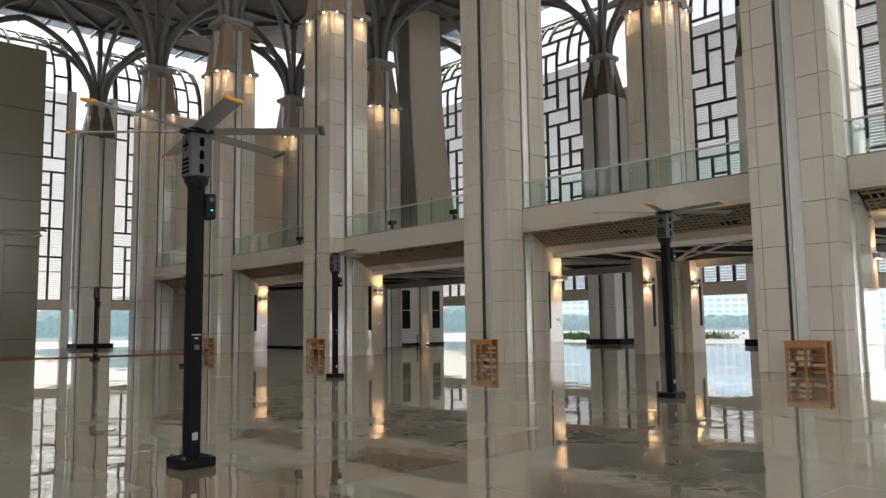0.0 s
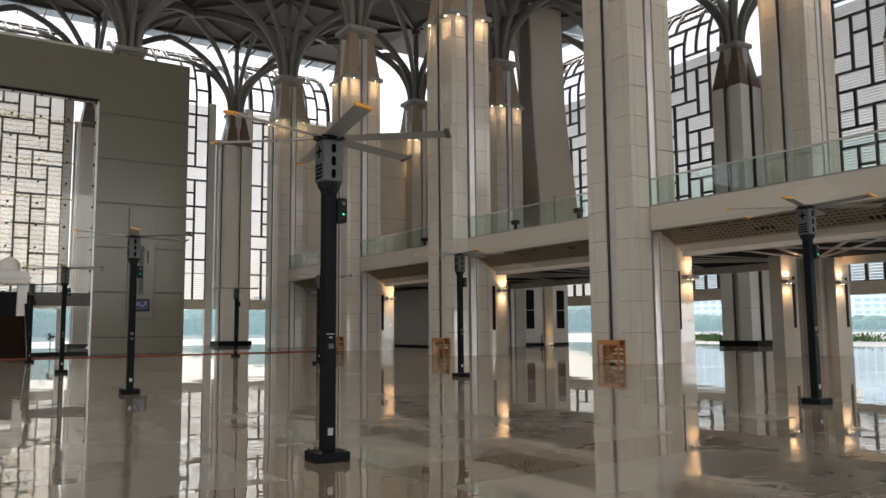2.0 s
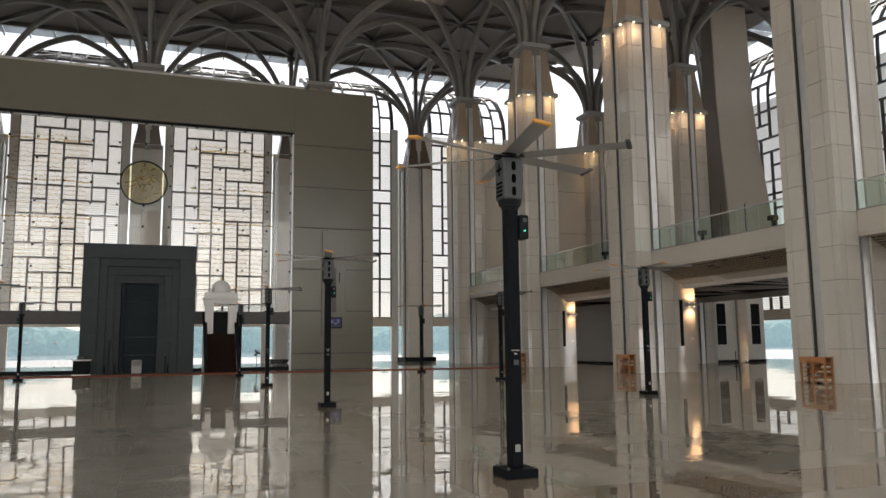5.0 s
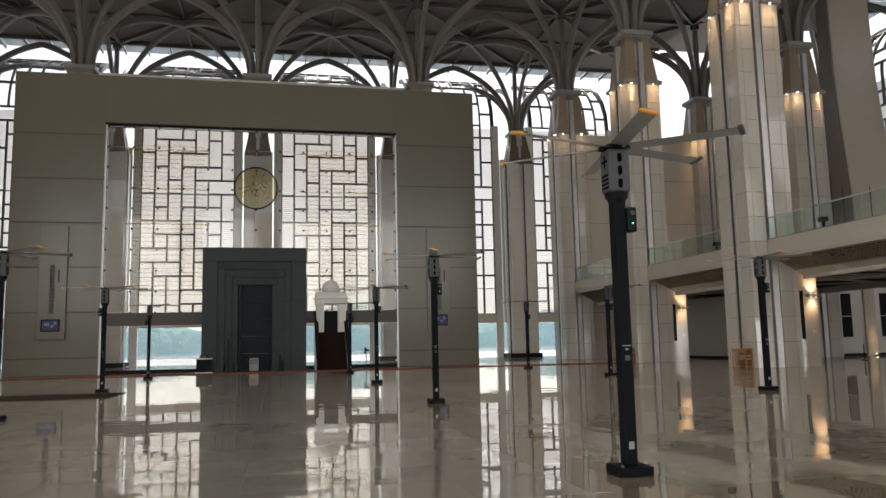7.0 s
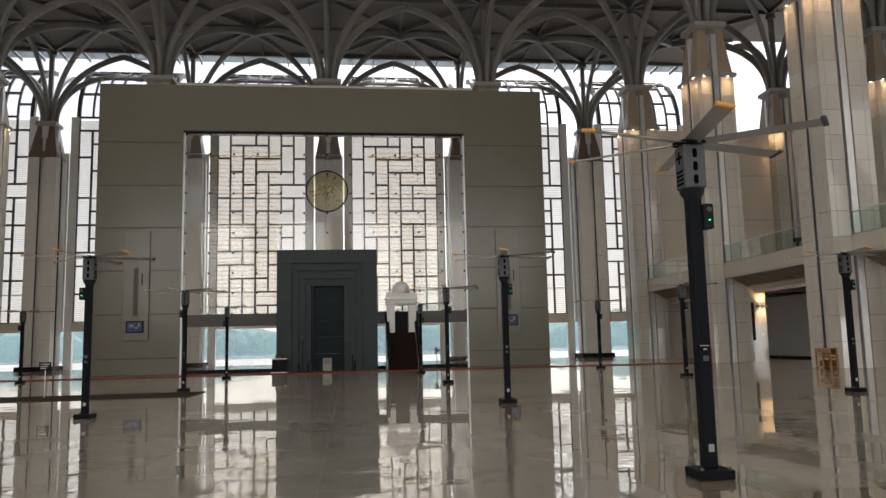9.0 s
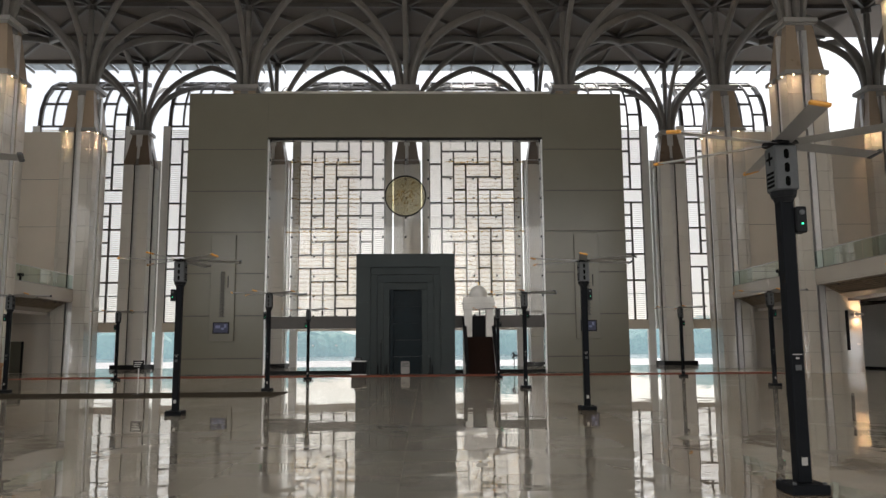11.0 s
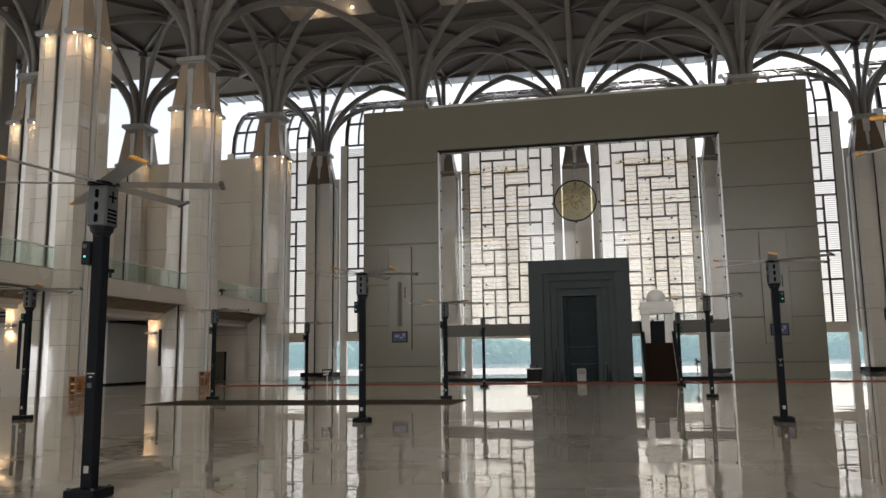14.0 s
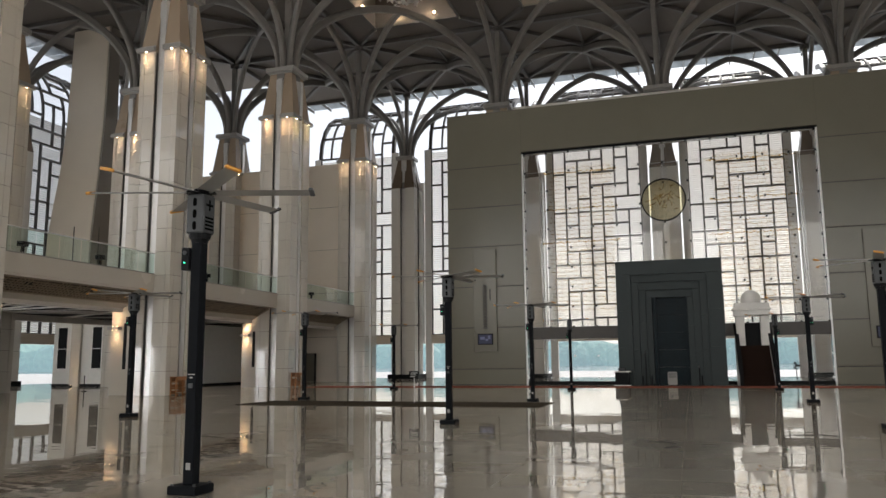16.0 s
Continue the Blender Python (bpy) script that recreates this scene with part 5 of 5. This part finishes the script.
def racks_all():
    r = shelf_rack()
    BOOK = material("pale_books", (0.50, 0.46, 0.38), 0.7, vary=0.3, island=0.6, grain=8)
    spots = [(23.03, 9.6, 0), (23.03, 22.95, 0), (23.03, 35.8, 0), (23.03, 48.9, 0), (-26.55, 35.8, 180), (-26.55, 48.9, 180)]
    for (x, y, a), n in zip(spots, range(99)):
        m = pose(x, y, 0, 0, 0, a)
        if n == 0:
            r.matrix_basis = m
        else:
            copy_thing(r, m)
        for row in books(m, n):
            bk = part("book", boxes(row), BOOK)
            bk.matrix_basis = m
            tagged(bk, "thick pale book lying on the wooden rack", "book", "books on the racks")


def aisle_things():
    """Partition blocks, tapered towers and posts in the side aisles."""
    for s in (1, -1):
        def X(v):
            return v if s > 0 else 2 * XC - v
        t = thing("tapered_tower", "tall pale tapered tower wall in the gallery", "tower wall", "gallery towers", kind="structure")
        bm, pm = bmesh.new(), bmesh.new()
        levels = [(6.5, 3.5), (8.3, 3.45), (12.0, 3.3), (15.0, 2.9), (18.0, 2.4), (22.0, 2.0), (30.8, 1.75)]
        rings, fronts = [], []
        for z, h in levels:
            yl, ya = 50.9 + h, 50.45 + (3.5 - h) * 0.6
            xr = ya * 45.0 / (50.9 - h)
            rings.append([bm.verts.new((X(x), y, z)) for x, y in ((43.4, ya), (xr, ya), (xr, yl), (43.4, yl))])
            if z > 8:
                fronts.append([pm.verts.new((X(x), y, z)) for x, y in ((43.25, ya + 0.05), (43.39, ya + 0.05), (43.39, yl + 0.02), (43.25, yl + 0.02))])
        for m, rr in ((bm, rings), (pm, fronts)):
            for p, q in zip(rr, rr[1:]):
                for k in range(4):
                    m.faces.new((p[k], p[(k + 1) % 4], q[(k + 1) % 4], q[k]))
            m.faces.new(rr[0][::-1])
            m.faces.new(rr[-1])
        part("shaft", bm, BEIGE, t)
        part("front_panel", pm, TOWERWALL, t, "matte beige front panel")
        for y, z1 in ((52.6, 14.5), (51.4, 13.0)):
            xg = sorted((X(43.235), X(43.25)))
            part("groove", boxes((xg[0], y - 0.03, 8.4, xg[1], y + 0.03, z1)), CORE, t)
        part("groove", boxes((X(44.9) - 0.03, 50.40, 6.6, X(44.9) + 0.03, 50.46, 13.0)), CORE, t)
        x0, x1 = sorted((X(33.0), X(40.5)))
        rm = thing("partition_block", "plain white partition rooms under the gallery", "partition", "aisle partitions", kind="structure")
        part("wall", boxes((x0, 52.0, 0, x1, 61.8, 4.7)), WHITE, rm)
        part("skirting", boxes((x0 - 0.02, 51.98, 0, x1 + 0.02, 61.8, 0.14)), BLACK, rm)
        x0, x1 = sorted((X(39.8), X(45.2)))
        rm = thing("partition_block", "white block with black slot windows at the foot of the tower", "partition", "aisle partitions", kind="structure")
        part("wall", boxes((x0, 49.4, 0, x1, 53.2, 6.5)), WHITE, rm)
        for v in (41.0, 44.35):
            part("slot_window", boxes((X(v) - 0.42, 49.37, 1.4, X(v) + 0.42, 49.4, 4.6)), BLACK, rm)
            part("slot_bar", boxes((X(v) - 0.42, 49.35, 2.9, X(v) + 0.42, 49.37, 2.95)), CHANNEL, rm)
        part("pilaster", boxes((X(42.9) - 0.45, 49.2, 0, X(42.9) + 0.45, 49.4, 6.5)), STONE, rm)
        part("skirting", boxes((x0, 49.38, 0, x1, 49.4, 0.2)), BLACK, rm)
        up = thing("floor_uplight", "small warm uplight on the floor by a white wall", "uplight", "floor uplights")
        bm = bmesh.new()
        round_bar(bm, X(42.9), 48.9, 0, 0.12, 0.12)
        part("case", bm, BLACK, up)
        bm = bmesh.new()
        round_bar(bm, X(42.9), 48.9, 0.12, 0.13, 0.09)
        part("lens", bm, LAMP, up)
        d = bpy.data.lights.new("uplight", "SPOT")
        d.energy, d.color, d.spot_size, d.spot_blend, d.shadow_soft_size = 70, (1.0, 0.6, 0.28), radians(60), 1.0, 0.08
        new("uplight", d).matrix_world = look((X(42.9), 48.85, 0.2), (X(42.9), 49.15, 4))
        for y in (28.0, 33.0, 42.5, 57.0):
            st = thing("gallery_stand", "small black floor stand on the gallery behind the glass", "floor stand", "gallery stands")
            bm = bmesh.new()
            round_bar(bm, X(26.4), y, DECK - 0.02, DECK + 0.04, 0.2)
            part("base", bm, BLACK, st)
            part("column", boxes((X(26.4) - 0.06, y - 0.06, DECK + 0.04, X(26.4) + 0.06, y + 0.06, DECK + 0.75)), BLACK, st)
            part("head", boxes((X(26.4) - 0.15, y - 0.2, DECK + 0.7, X(26.4) + 0.15, y + 0.2, DECK + 0.92)), BLACK, st)
    for x, y in ((37.5, 30.5), (33.0, 27.5), (36.0, 16.0), (35.0, 41.0), (-40, 31.0), (-37, 40.0)):
        p = thing("queue_post", "black belt barrier post in the aisle", "barrier post", "queue posts")
        bm = bmesh.new()
        round_bar(bm, x, y, 0, 0.04, 0.18)
        part("base", bm, BLACK, p)
        bm = bmesh.new()
        round_bar(bm, x, y, 0.04, 0.98, 0.03)
        part("post", bm, BLACK, p)


def bushes():
    rnd = random.Random(2)
    for cx, cy in ((66, 50), (67, 44), (70, 38), (67, 26), (69, 54), (-71, 50), (-72, 58), (-70, 40)):
        b = thing("bush", "leafy green shrub on the terrace edge", "bush", "terrace shrubs")
        bm = bmesh.new()
        for n in range(520):
            v = Vector((rnd.gauss(0, 1), rnd.gauss(0, 1.6), abs(rnd.gauss(0.2, 0.22))))
            m = Matrix.Translation((cx + v.x, cy + v.y, v.z)) @ Euler((rnd.random() * 6, rnd.random() * 6, 0)).to_matrix().to_4x4()
            q = [bm.verts.new(m @ Vector(c)) for c in ((-0.16, 0, 0), (0, -0.075, 0.02), (0.18, 0, 0), (0, 0.075, 0.02))]
            bm.faces.new(q)
        part("leaves", bm, BUSH, b)
        bm = bmesh.new()
        for n in range(5):
            round_bar(bm, cx + rnd.uniform(-0.5, 0.5), cy + rnd.uniform(-0.8, 0.8), -0.1, 0.8, 0.03, 0.015, 6)
        part("stems", bm, BROWN, b)


sky_fill_lights()
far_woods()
for x, y, w, d, h, r, c in ((430, 330, 40, 20, 62, 16, 8), (380, 360, 26, 20, 48, 12, 6), (470, 250, 60, 20, 34, 9, 12), (500, 420, 30, 20, 80, 20, 6), (590, 300, 60, 20, 15, 4, 12), (620, 155, 44, 20, 40, 10, 8), (490, 395, 55, 18, 10, 3, 10), (540, 345, 48, 18, 14, 4, 9)):
    far_building(x, y, w, d, h, r, c)
_r = random.Random(21)
for n in range(16):
    a, d = radians(47 + 27 * n / 15 + _r.uniform(-0.6, 0.6)), _r.uniform(640, 820)
    far_tower(d * math.sin(a), d * math.cos(a), _r.uniform(18, 34), _r.uniform(45, 105), _r.randint(9, 14))
all_trees()
beam_tree()
column_lights()
ceiling_all()
for k in (-1.5, -0.5, 0.5, 1.5):
    chandelier(XC + PX * k, 55.75)
coffer_lamps()
coffer_fill()
facade_all()
closing_walls()
gallery(1)
gallery(-1)
piers_all()
qibla_wall()
glass_screen()
roundel()
mihrab()
wall_niches()
mimbar()
small_things()
carpets()
fans_all()
racks_all()
aisle_things()
bushes()
floor_all()
